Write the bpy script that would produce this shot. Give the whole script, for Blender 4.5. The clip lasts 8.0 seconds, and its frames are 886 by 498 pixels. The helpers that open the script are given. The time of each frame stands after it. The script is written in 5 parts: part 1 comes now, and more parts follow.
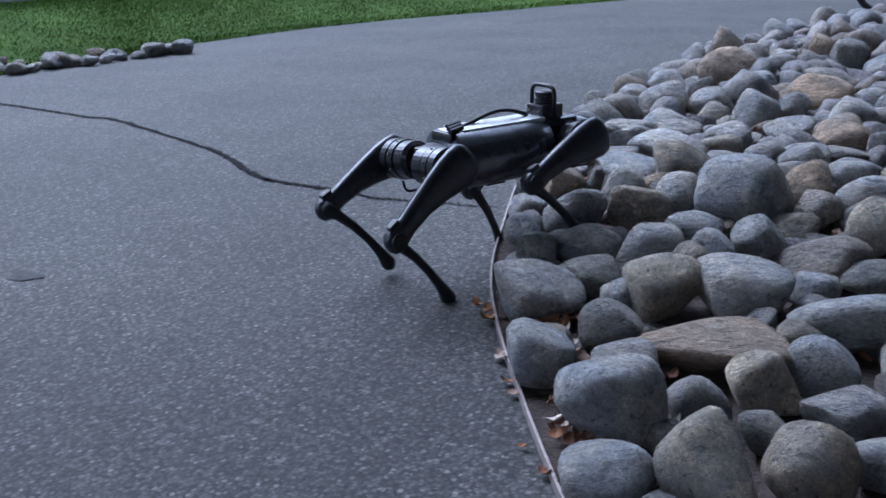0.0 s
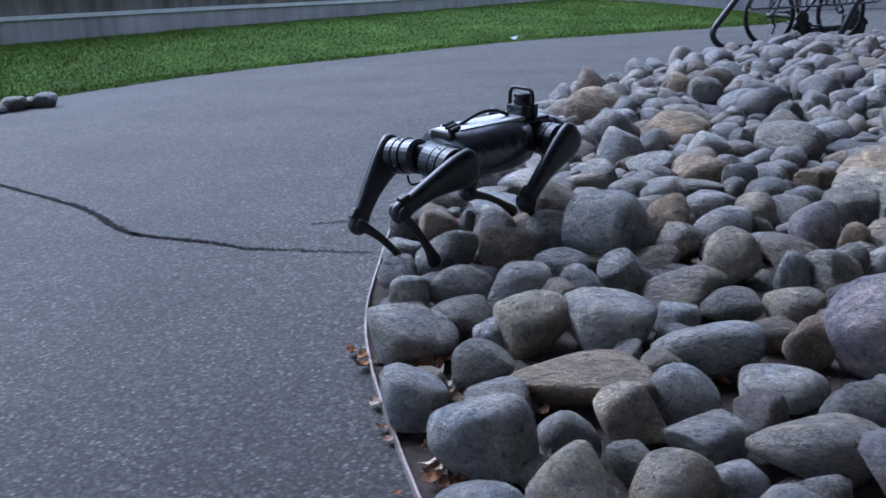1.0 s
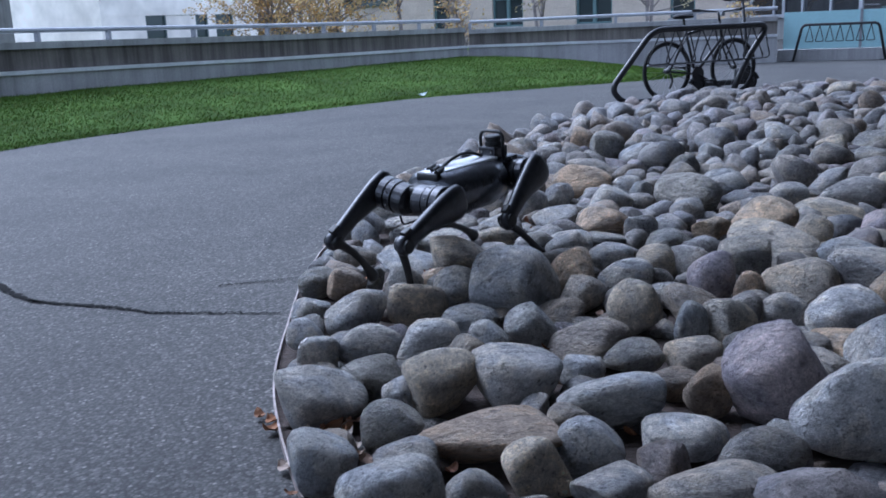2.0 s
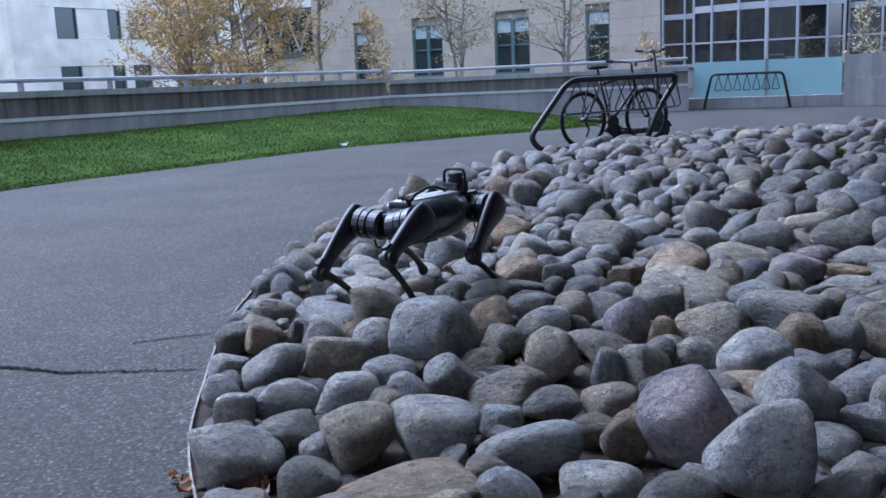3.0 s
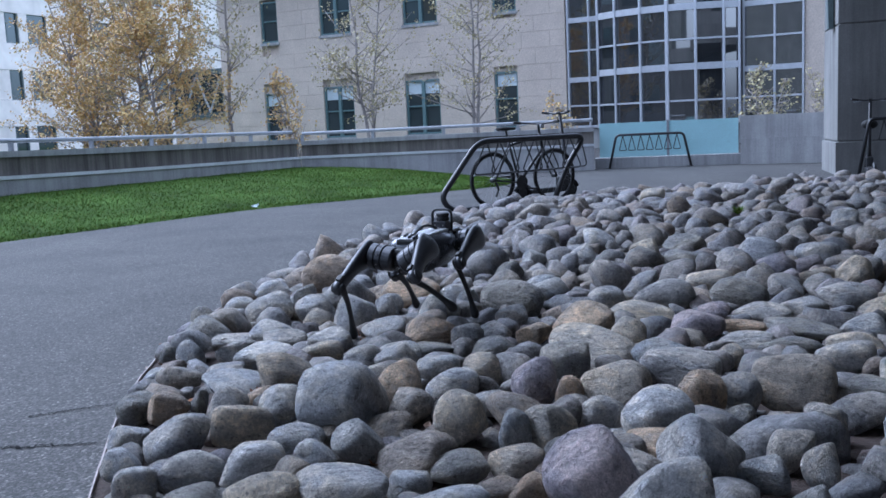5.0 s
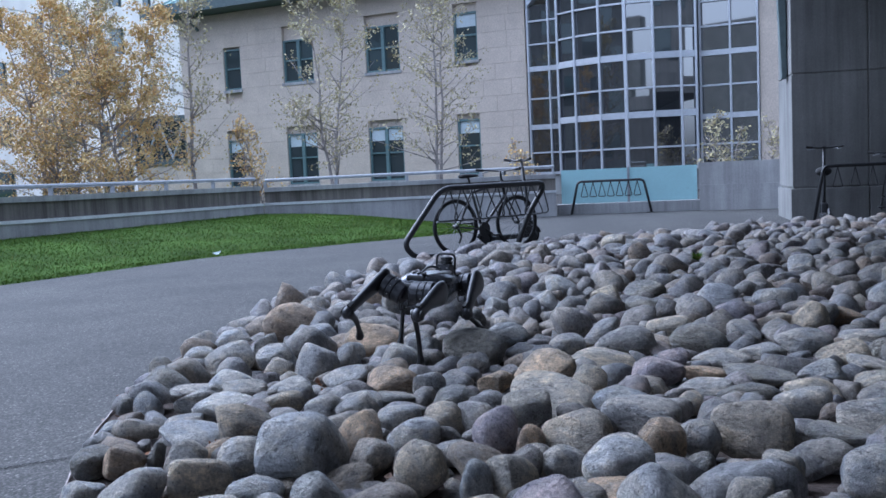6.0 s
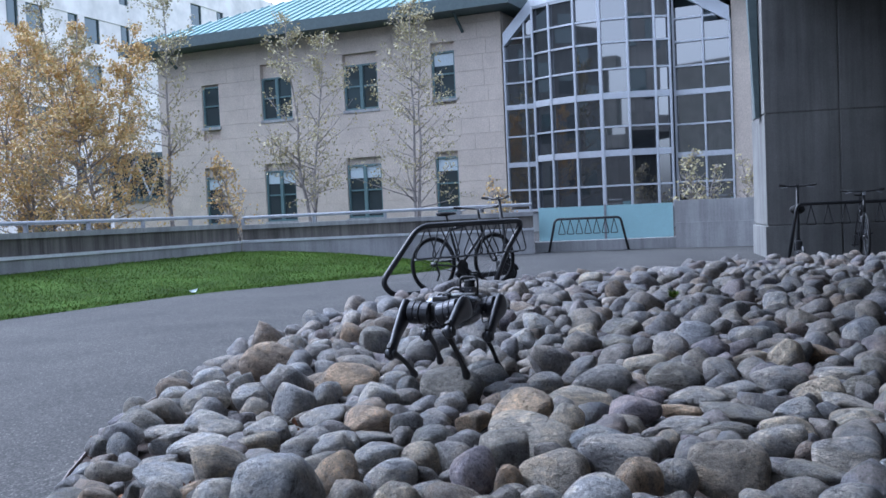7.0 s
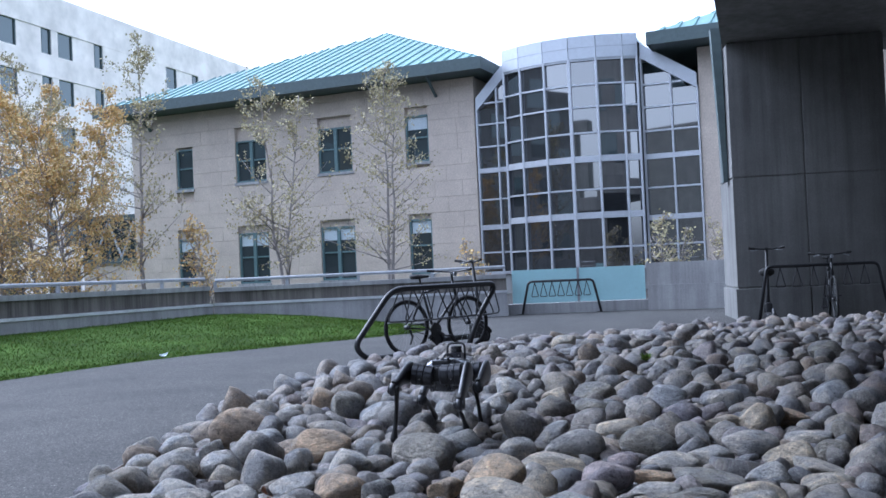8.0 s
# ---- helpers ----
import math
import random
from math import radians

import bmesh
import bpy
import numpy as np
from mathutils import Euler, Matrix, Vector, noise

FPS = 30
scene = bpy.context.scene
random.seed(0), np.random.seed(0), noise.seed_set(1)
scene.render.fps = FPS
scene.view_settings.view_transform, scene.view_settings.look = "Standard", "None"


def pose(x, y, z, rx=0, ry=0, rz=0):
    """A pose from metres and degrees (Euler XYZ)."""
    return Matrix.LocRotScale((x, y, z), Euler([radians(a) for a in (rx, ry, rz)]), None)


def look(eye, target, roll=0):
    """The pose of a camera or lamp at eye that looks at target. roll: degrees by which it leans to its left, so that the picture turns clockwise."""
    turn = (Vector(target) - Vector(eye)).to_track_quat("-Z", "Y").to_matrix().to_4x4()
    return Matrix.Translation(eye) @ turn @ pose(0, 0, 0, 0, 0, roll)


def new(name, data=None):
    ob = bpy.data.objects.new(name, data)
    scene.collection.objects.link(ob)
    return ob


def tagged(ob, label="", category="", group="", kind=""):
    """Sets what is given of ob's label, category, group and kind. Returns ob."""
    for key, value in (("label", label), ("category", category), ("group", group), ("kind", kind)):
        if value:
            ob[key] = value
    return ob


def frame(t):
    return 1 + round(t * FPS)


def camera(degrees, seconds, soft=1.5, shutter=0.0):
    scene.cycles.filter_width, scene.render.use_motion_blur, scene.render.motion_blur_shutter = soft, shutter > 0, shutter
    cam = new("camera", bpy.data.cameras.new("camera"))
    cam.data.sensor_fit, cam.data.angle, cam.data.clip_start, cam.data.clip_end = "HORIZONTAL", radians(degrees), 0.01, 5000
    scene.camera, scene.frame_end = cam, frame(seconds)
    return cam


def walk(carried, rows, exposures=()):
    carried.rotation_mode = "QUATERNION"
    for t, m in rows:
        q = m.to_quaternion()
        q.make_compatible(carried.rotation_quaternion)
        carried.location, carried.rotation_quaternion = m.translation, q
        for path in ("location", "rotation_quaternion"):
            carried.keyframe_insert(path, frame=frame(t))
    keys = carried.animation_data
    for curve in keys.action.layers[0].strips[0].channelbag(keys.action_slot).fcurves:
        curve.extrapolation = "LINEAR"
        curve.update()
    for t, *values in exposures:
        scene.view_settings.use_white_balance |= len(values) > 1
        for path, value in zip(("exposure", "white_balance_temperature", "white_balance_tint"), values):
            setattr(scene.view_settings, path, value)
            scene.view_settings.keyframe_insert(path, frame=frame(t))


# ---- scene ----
cam = camera(50.1, 8.0, shutter=0.3)
# seconds, eye x y z, yaw to the left, pitch, roll
PATH = [
    (0.0, -0.152, 0.022, 0.989, 28.16, -18.72, -1.73),
    (0.5, -0.128, 0.035, 0.990, 24.63, -17.24, -2.17),
    (1.0, -0.112, 0.038, 0.997, 20.91, -16.41, -2.29),
    (1.5, -0.095, 0.036, 1.004, 17.94, -15.40, -2.38),
    (2.0, -0.083, 0.034, 1.015, 15.52, -13.40, -2.42),
    (3.5, -0.048, 0.038, 1.027, 9.09, -10.11, -2.57),
    (4.0, -0.043, 0.040, 1.029, 8.00, -9.65, -2.59),
    (4.5, -0.036, 0.036, 1.035, 6.70, -8.71, -2.60),
    (6.0, -0.015, 0.024, 1.055, 3.15, -4.73, -2.58),
    (6.5, -0.011, 0.020, 1.060, 2.14, -3.78, -2.59),
    (7.0, -0.010, 0.014, 1.065, 1.74, -2.56, -2.52),
    (7.5, -0.004, 0.008, 1.075, 0.75, -0.71, -2.58),
    (8.0, 0.000, 0.000, 1.080, 0.00, 1.10, -2.54),
]


def aimed(x, y, z, yaw, pitch, roll):
    a, b = radians(yaw), radians(pitch)
    ahead = Vector((-math.sin(a) * math.cos(b), math.cos(a) * math.cos(b), math.sin(b)))
    return look((x, y, z), Vector((x, y, z)) + ahead, roll)


walk(cam, [(r[0], aimed(*r[1:])) for r in PATH], exposures=[(0.0, 1.56, 4920, 14), (2.0, 1.60, 4920, 14), (3.5, 1.62, 4900, 14), (6.0, 1.70, 4960, 13), (8.0, 1.74, 5120, 13)])

# ---- light: overcast dusk, soft sky from the open side ----
world = bpy.data.worlds.new("world")
scene.world = world
world.use_nodes = True
wt = world.node_tree
sky = wt.nodes.new("ShaderNodeTexSky")
sky.sky_type, sky.sun_disc = "NISHITA", False
sky.sun_elevation, sky.sun_rotation = radians(46), radians(-64)
sky.air_density, sky.dust_density, sky.ozone_density = 1.0, 3.0, 2.0
hsv = wt.nodes.new("ShaderNodeHueSaturation")
hsv.inputs["Saturation"].default_value = 0.2
wt.links.new(sky.outputs[0], hsv.inputs["Color"])
wt.links.new(hsv.outputs[0], wt.nodes["Background"].inputs[0])
wt.nodes["Background"].inputs[1].default_value = 0.15
sun = new("sun", bpy.data.lights.new("sun", "SUN"))
sun.data.energy, sun.data.angle, sun.data.color = 0.42, radians(50), (1.0, 0.95, 0.90)
sun.matrix_basis = look((-20, 9.8, 23), (0, 0, 0))


# ---- materials ----
def shader(name):
    m = bpy.data.materials.new(name)
    m.use_nodes = True
    return m, m.node_tree.nodes, m.node_tree.links, m.node_tree.nodes["Principled BSDF"]


def noise_node(nd, lk, scale, detail=6.0, rough=0.6, vec=None, kind="ShaderNodeTexNoise"):
    n = nd.new(kind)
    n.inputs["Scale"].default_value = scale
    if kind == "ShaderNodeTexNoise":
        n.inputs["Detail"].default_value, n.inputs["Roughness"].default_value = detail, rough
    if vec is not None:
        lk.new(vec, n.inputs["Vector"])
    return n


def ramp(nd, lk, fac, stops):
    r = nd.new("ShaderNodeValToRGB")
    e = r.color_ramp.elements
    while len(e) < len(stops):
        e.new(0.5)
    for el, (p, c) in zip(e, stops):
        el.position, el.color = p, (*c, 1) if len(c) == 3 else c
    lk.new(fac, r.inputs[0])
    return r.outputs[0]


def mixed(nd, lk, fac, a, b, how="MIX"):
    m = nd.new("ShaderNodeMix")
    m.data_type, m.blend_type = "RGBA", how
    for sock, v in ((m.inputs[0], fac), (m.inputs[6], a), (m.inputs[7], b)):
        if isinstance(v, (int, float)):
            sock.default_value = v
        elif isinstance(v, tuple):
            sock.default_value = (*v, 1)
        else:
            lk.new(v, sock)
    return m.outputs[2]


def bumped(nd, lk, bsdf, height, strength, dist):
    b = nd.new("ShaderNodeBump")
    b.inputs["Strength"].default_value, b.inputs["Distance"].default_value = strength, dist
    lk.new(height, b.inputs["Height"])
    lk.new(b.outputs[0], bsdf.inputs["Normal"])


def plain(name, color, rough=0.6, metal=0.0, vary=0.25, scale=8.0, fine=90.0, bump=0.15, dist=0.002, spec=0.5):
    """A surface with stains at one scale and grain at another."""
    m, nd, lk, b = shader(name)
    tc = nd.new("ShaderNodeTexCoord").outputs["Object"]
    big, small = noise_node(nd, lk, scale, vec=tc), noise_node(nd, lk, fine, 3, vec=tc)
    lo, hi = tuple(c * (1 - vary) for c in color), tuple(min(1, c * (1 + vary)) for c in color)
    c1 = ramp(nd, lk, big.outputs[0], [(0.3, lo), (0.7, hi)])
    c2 = ramp(nd, lk, small.outputs[0], [(0.3, (0.8, 0.8, 0.8)), (0.7, (1.15, 1.15, 1.15))])
    lk.new(mixed(nd, lk, 1.0, c1, c2, "MULTIPLY"), b.inputs["Base Color"])
    b.inputs["Roughness"].default_value, b.inputs["Metallic"].default_value = rough, metal
    b.inputs["Specular IOR Level"].default_value = spec
    if bump:
        bumped(nd, lk, b, small.outputs[0], bump, dist)
    return m


def asphalt_material():
    m, nd, lk, b = shader("asphalt")
    tc = nd.new("ShaderNodeTexCoord").outputs["Object"]
    vor = noise_node(nd, lk, 105, vec=tc, kind="ShaderNodeTexVoronoi")
    grains = ramp(nd, lk, vor.outputs["Color"], [(0.0, (0.026, 0.025, 0.025)), (0.5, (0.060, 0.059, 0.058)), (0.8, (0.108, 0.105, 0.101)), (1.0, (0.24, 0.23, 0.216))])
    pits = ramp(nd, lk, vor.outputs["Distance"], [(0.25, (1, 1, 1)), (0.75, (0.45, 0.45, 0.45))])
    stain = noise_node(nd, lk, 0.9, 5, 0.65, vec=tc)
    wear = ramp(nd, lk, stain.outputs[0], [(0.3, (0.70, 0.70, 0.72)), (0.7, (1.25, 1.24, 1.22))])
    c = mixed(nd, lk, 0.8, grains, pits, "MULTIPLY")
    lk.new(mixed(nd, lk, 1.0, c, wear, "MULTIPLY"), b.inputs["Base Color"])
    b.inputs["Roughness"].default_value = 0.8
    b.inputs["Specular IOR Level"].default_value = 0.3
    bumped(nd, lk, b, vor.outputs["Distance"], 0.3, -0.003)
    return m


def stone_material(name, stops, fine=1.0):
    """Water-worn stone: its own tone, mottling, fine grain, pits and thin pale scratches."""
    m, nd, lk, b = shader(name)
    tc = nd.new("ShaderNodeTexCoord").outputs["Object"]
    own = nd.new("ShaderNodeObjectInfo").outputs["Random"]
    isl = nd.new("ShaderNodeNewGeometry").outputs["Random Per Island"]
    add = nd.new("ShaderNodeMath")
    add.operation = "ADD"
    lk.new(own, add.inputs[0]), lk.new(isl, add.inputs[1])
    fr = nd.new("ShaderNodeMath")
    fr.operation = "FRACT"
    lk.new(add.outputs[0], fr.inputs[0])
    base = ramp(nd, lk, fr.outputs[0], stops)
    shift = nd.new("ShaderNodeVectorMath")
    shift.operation = "MULTIPLY_ADD"
    shift.inputs[1].default_value = (1, 1, 1)
    big = nd.new("ShaderNodeMath")
    big.operation = "MULTIPLY"
    big.inputs[1].default_value = 37.0
    lk.new(fr.outputs[0], big.inputs[0])
    lk.new(tc, shift.inputs[0]), lk.new(big.outputs[0], shift.inputs[2])
    v = shift.outputs[0]
    patch = noise_node(nd, lk, 1.6 * fine, 4, 0.6, vec=v)
    mottle = noise_node(nd, lk, 5 * fine, 8, 0.62, vec=v)
    grain = noise_node(nd, lk, 55 * fine, 5, 0.75, vec=v)
    specks = noise_node(nd, lk, 13 * fine, 2, 0.5, vec=v)
    c1 = mixed(nd, lk, 1.0, base, ramp(nd, lk, patch.outputs[0], [(0.34, (0.78, 0.79, 0.82)), (0.46, (0.98, 0.98, 0.98)), (0.54, (1.10, 1.04, 0.94)), (0.66, (1.34, 1.28, 1.18))]), "MULTIPLY")
    c2 = mixed(nd, lk, 1.0, c1, ramp(nd, lk, mottle.outputs[0], [(0.32, (0.55, 0.55, 0.57)), (0.44, (0.94, 0.94, 0.94)), (0.56, (1.08, 1.07, 1.06)), (0.67, (1.48, 1.46, 1.42))]), "MULTIPLY")
    c3 = mixed(nd, lk, 1.0, c2, ramp(nd, lk, grain.outputs[0], [(0.32, (0.62, 0.62, 0.62)), (0.68, (1.36, 1.36, 1.36))]), "MULTIPLY")
    crust = noise_node(nd, lk, 17 * fine, 5, 0.7, vec=v)
    c3 = mixed(nd, lk, 1.0, c3, ramp(nd, lk, crust.outputs[0], [(0.34, (0.74, 0.74, 0.75)), (0.48, (1.0, 1.0, 1.0)), (0.66, (1.30, 1.29, 1.27))]), "MULTIPLY")
    c4 = mixed(nd, lk, 0.75, c3, ramp(nd, lk, specks.outputs[0], [(0.29, (0.28, 0.28, 0.30)), (0.35, (1, 1, 1))]), "MULTIPLY")
    seam = noise_node(nd, lk, 1.3 * fine, 5, 0.55, vec=v)
    seam.inputs["Distortion"].default_value = 0.6
    line = ramp(nd, lk, seam.outputs[0], [(0.555, (0, 0, 0)), (0.563, (0.45, 0.45, 0.45)), (0.571, (0, 0, 0))])
    c5 = mixed(nd, lk, line, c4, (0.50, 0.48, 0.45))
    crease = noise_node(nd, lk, 1.1 * fine, 6, 0.62, vec=v)
    crease.inputs["Distortion"].default_value = 1.1
    slit = ramp(nd, lk, crease.outputs[0], [(0.585, (1, 1, 1)), (0.594, (0.45, 0.45, 0.45)), (0.603, (1, 1, 1))])
    lk.new(mixed(nd, lk, 1.0, c5, slit, "MULTIPLY"), b.inputs["Base Color"])
    b.inputs["Roughness"].default_value = 0.62
    b.inputs["Specular IOR Level"].default_value = 0.4
    both = nd.new("ShaderNodeMath")
    both.operation = "MULTIPLY_ADD"
    both.inputs[1].default_value = 0.3
    lk.new(grain.outputs[0], both.inputs[0]), lk.new(mottle.outputs[0], both.inputs[2])
    deep = nd.new("ShaderNodeMath")
    deep.operation = "MULTIPLY_ADD"
    deep.inputs[1].default_value = 0.12
    lk.new(slit, deep.inputs[0]), lk.new(both.outputs[0], deep.inputs[2])
    rough_up = nd.new("ShaderNodeMath")
    rough_up.operation = "MULTIPLY_ADD"
    rough_up.inputs[1].default_value = 0.45
    lk.new(crust.outputs[0], rough_up.inputs[0]), lk.new(deep.outputs[0], rough_up.inputs[2])
    bumped(nd, lk, b, rough_up.outputs[0], 1.0, 0.075 if fine == 1.0 else 0.024)
    return m


def varied(name, stops, rough=0.6, by="island", spec=0.3):
    """Leaves and blades: one colour a piece."""
    m, nd, lk, b = shader(name)
    fac = nd.new("ShaderNodeNewGeometry").outputs["Random Per Island"] if by == "island" else nd.new("ShaderNodeObjectInfo").outputs["Random"]
    lk.new(ramp(nd, lk, fac, stops), b.inputs["Base Color"])
    b.inputs["Roughness"].default_value, b.inputs["Specular IOR Level"].default_value = rough, spec
    return m


def concrete_material(name, color, streak=0.35):
    """Concrete with form grain, and rain streaks that run down."""
    m, nd, lk, b = shader(name)
    tc = nd.new("ShaderNodeTexCoord").outputs["Object"]
    mp = nd.new("ShaderNodeMapping")
    mp.inputs["Scale"].default_value = (2.2, 2.2, 0.12)
    lk.new(tc, mp.inputs[0])
    st, cl, fi = noise_node(nd, lk, 2.5, 6, 0.7, vec=mp.outputs[0]), noise_node(nd, lk, 0.8, 6, 0.6, vec=tc), noise_node(nd, lk, 45, 4, vec=tc)
    lo, hi = tuple(c * 0.75 for c in color), tuple(c * 1.2 for c in color)
    c1 = ramp(nd, lk, cl.outputs[0], [(0.3, lo), (0.7, hi)])
    c2 = mixed(nd, lk, 1.0, c1, ramp(nd, lk, st.outputs[0], [(0.35, (1 - streak,) * 3), (0.6, (1.06,) * 3)]), "MULTIPLY")
    c3 = mixed(nd, lk, 1.0, c2, ramp(nd, lk, fi.outputs[0], [(0.3, (0.88,) * 3), (0.7, (1.1,) * 3)]), "MULTIPLY")
    lk.new(c3, b.inputs["Base Color"])
    b.inputs["Roughness"].default_value = 0.85
    bumped(nd, lk, b, fi.outputs[0], 0.25, 0.004)
    return m


def pane_material(name, tint, rough=0.03, alpha=0.35, coat=0.0, ior=1.75):
    """Window glass, more or less mirror-coated."""
    m, nd, lk, b = shader(name)
    b.inputs["Base Color"].default_value = (*tint, 1)
    b.inputs["Roughness"].default_value = rough
    b.inputs["IOR"].default_value = ior
    b.inputs["Transmission Weight"].default_value = alpha
    b.inputs["Metallic"].default_value = coat
    return m


ASPHALT = asphalt_material()
STONE = stone_material("river_stone", [(0.0, (0.252, 0.252, 0.266)), (0.16, (0.360, 0.320, 0.270)), (0.3, (0.171, 0.176, 0.189)), (0.45, (0.405, 0.387, 0.365)), (0.58, (0.270, 0.211, 0.158)), (0.7, (0.234, 0.216, 0.243)), (0.85, (0.333, 0.333, 0.338)), (1.0, (0.153, 0.140, 0.131))])
# River stone hues again, darkened: the overhang's shade is put into the colour.
STONE_FAR_SHADED = stone_material("shade_toned_far_stone", [(0.0, (0.181, 0.181, 0.196)), (0.16, (0.237, 0.220, 0.199)), (0.3, (0.139, 0.144, 0.157)), (0.45, (0.258, 0.248, 0.242)), (0.58, (0.194, 0.160, 0.128)), (0.7, (0.174, 0.163, 0.186)), (0.85, (0.223, 0.223, 0.231)), (1.0, (0.125, 0.119, 0.118))], 4.5)
STONE_GREY = stone_material("grey_stone", [(0, (0.417, 0.417, 0.424)), (0.5, (0.536, 0.522, 0.500)), (1, (0.459, 0.466, 0.480))])
STONE_BLUE = stone_material("blue_grey_stone", [(0, (0.375, 0.397, 0.424)), (1, (0.500, 0.514, 0.536))])
STONE_TAN = stone_material("tan_grey_stone", [(0, (0.500, 0.445, 0.368)), (1, (0.570, 0.536, 0.466))])
STONE_BROWN = stone_material("brown_stone", [(0, (0.507, 0.397, 0.285)), (0.5, (0.404, 0.317, 0.239)), (1, (0.570, 0.466, 0.348))])
STONE_CREAM = stone_material("cream_stone", [(0, (0.677, 0.601, 0.492)), (1, (0.699, 0.633, 0.535))])
STONE_PURPLE = stone_material("purple_grey_stone", [(0, (0.383, 0.348, 0.390)), (1, (0.480, 0.431, 0.459))])
STONE_DARK = stone_material("dark_grey_stone", [(0, (0.251, 0.253, 0.251)), (1, (0.348, 0.340, 0.320))])
STONE_PALE = stone_material("pale_stone", [(0, (0.612, 0.619, 0.633)), (1, (0.598, 0.593, 0.580))])
SOIL = plain("soil_with_litter", (0.05, 0.036, 0.03), 0.95, vary=0.5, scale=14, fine=70, bump=0.8, dist=0.01)
EDGING = plain("weathered_steel_edging", (0.30, 0.25, 0.235), 0.6, 0.2, vary=0.4, scale=20)
TAR = plain("crack_filler", (0.006, 0.006, 0.0065), 0.95, vary=0.3, bump=0.4, spec=0.1)
STAIN = plain("faded_oil_stain", (0.045, 0.045, 0.047), 0.8, vary=0.4, scale=30, spec=0.2)
LEAF_DRY = varied("dry_leaf", [(0, (0.22, 0.10, 0.05)), (0.35, (0.30, 0.15, 0.075)), (0.65, (0.15, 0.075, 0.05)), (0.85, (0.36, 0.26, 0.20)), (1, (0.60, 0.54, 0.48))], 0.8, by="object")
TURF = plain("turf_soil", (0.048, 0.085, 0.017), 0.95, vary=0.5, scale=1.1, fine=60, bump=0.6, dist=0.01, spec=0.05)
GRASS = varied("grass_blade", [(0, (0.042, 0.078, 0.014)), (0.45, (0.072, 0.128, 0.020)), (0.85, (0.11, 0.175, 0.028)), (1, (0.20, 0.19, 0.07))], 0.9, spec=0.05)
PARAPET, PARAPET_LOW = concrete_material("board_formed_concrete", (0.165, 0.15, 0.135), 0.65), concrete_material("pale_concrete", (0.37, 0.37, 0.375), 0.25)
PILLAR = concrete_material("grey_cast_concrete", (0.185, 0.185, 0.18), 0.28)
RAIL = plain("galvanised_rail", (0.33, 0.345, 0.37), 0.55, 0.4, vary=0.15)
FLASHING = plain("pale_metal_flashing", (0.66, 0.68, 0.71), 0.4, 0.3, vary=0.15, scale=3)
BLACK_STEEL = plain("black_powder_coat", (0.018, 0.019, 0.022), 0.42, vary=0.2, bump=0.05)
RUBBER = plain("tyre_rubber", (0.014, 0.014, 0.015), 0.8, vary=0.2)
LIMESTONE = plain("buff_stone_cladding", (0.55, 0.475, 0.405), 0.85, vary=0.10, scale=1.2, fine=25)
WHITE_WALL = plain("pale_precast_wall", (0.90, 0.84, 0.79), 0.8, vary=0.03, scale=0.15, fine=0.5, bump=0.0)
ROOF = plain("green_patina_metal_roof", (0.17, 0.30, 0.305), 0.55, 0.1, vary=0.15, scale=0.8)
FASCIA = plain("dark_green_fascia", (0.085, 0.115, 0.12), 0.7, vary=0.15)
FRAME_GREEN = plain("green_grey_window_frame", (0.12, 0.19, 0.20), 0.5, vary=0.1)
MULLION = plain("silver_mullion", (0.50, 0.52, 0.56), 0.45, 0.4, vary=0.08)
BAY_BAND = plain("white_metal_band", (0.52, 0.55, 0.60), 0.45, 0.2, vary=0.06)
GLASS_DARK, GLASS_WIN = pane_material("dark_curtain_glass", (0.022, 0.024, 0.027), 0.02, 0.0, 0.0, 2.7), pane_material("window_glass", (0.10, 0.125, 0.13), 0.03, 0.0, 0.6)
GLASS_TEAL = plain("frosted_teal_glass", (0.42, 0.66, 0.70), 0.25, vary=0.04, scale=0.6, bump=0.0)
BLIND = plain("pale_blind", (0.55, 0.62, 0.66), 0.7, vary=0.05)
BARK = plain("grey_bark", (0.30, 0.27, 0.25), 0.9, vary=0.3, scale=6, fine=40, bump=0.5, dist=0.01)
LEAF_GOLD = varied("gold_leaf", [(0, (0.58, 0.37, 0.13)), (0.35, (0.62, 0.44, 0.18)), (0.7, (0.44, 0.36, 0.14)), (1, (0.54, 0.29, 0.09))], 0.6)
LEAF_PALE = varied("pale_olive_leaf", [(0, (0.33, 0.31, 0.17)), (0.5, (0.43, 0.36, 0.18)), (1, (0.27, 0.26, 0.15))], 0.6)
ROBOT_BLACK = plain("black_anodised_shell", (0.12, 0.125, 0.14), 0.27, 0.7, vary=0.25, scale=25, fine=200, bump=0.03, dist=0.0005)
THIGH_BLACK = plain("matte_black_shell", (0.045, 0.047, 0.053), 0.34, 0.4, vary=0.25, scale=25, fine=200, bump=0.04, dist=0.0005)
ROBOT_SATIN = plain("satin_black_plastic", (0.012, 0.0125, 0.014), 0.5, vary=0.2, scale=25, fine=200, bump=0.05, dist=0.0005)
ROBOT_STEEL = plain("dark_gunmetal", (0.05, 0.051, 0.057), 0.3, 0.6, vary=0.2, scale=30)
# The dark plate's white sky glare is put into this pale metal colour.
TOP_PLATE = plain("glare_pale_plate", (0.62, 0.63, 0.65), 0.36, 0.85, vary=0.3, scale=18, bump=0.1, dist=0.001)
SCREW = plain("bright_screw", (0.5, 0.48, 0.45), 0.3, 0.9)


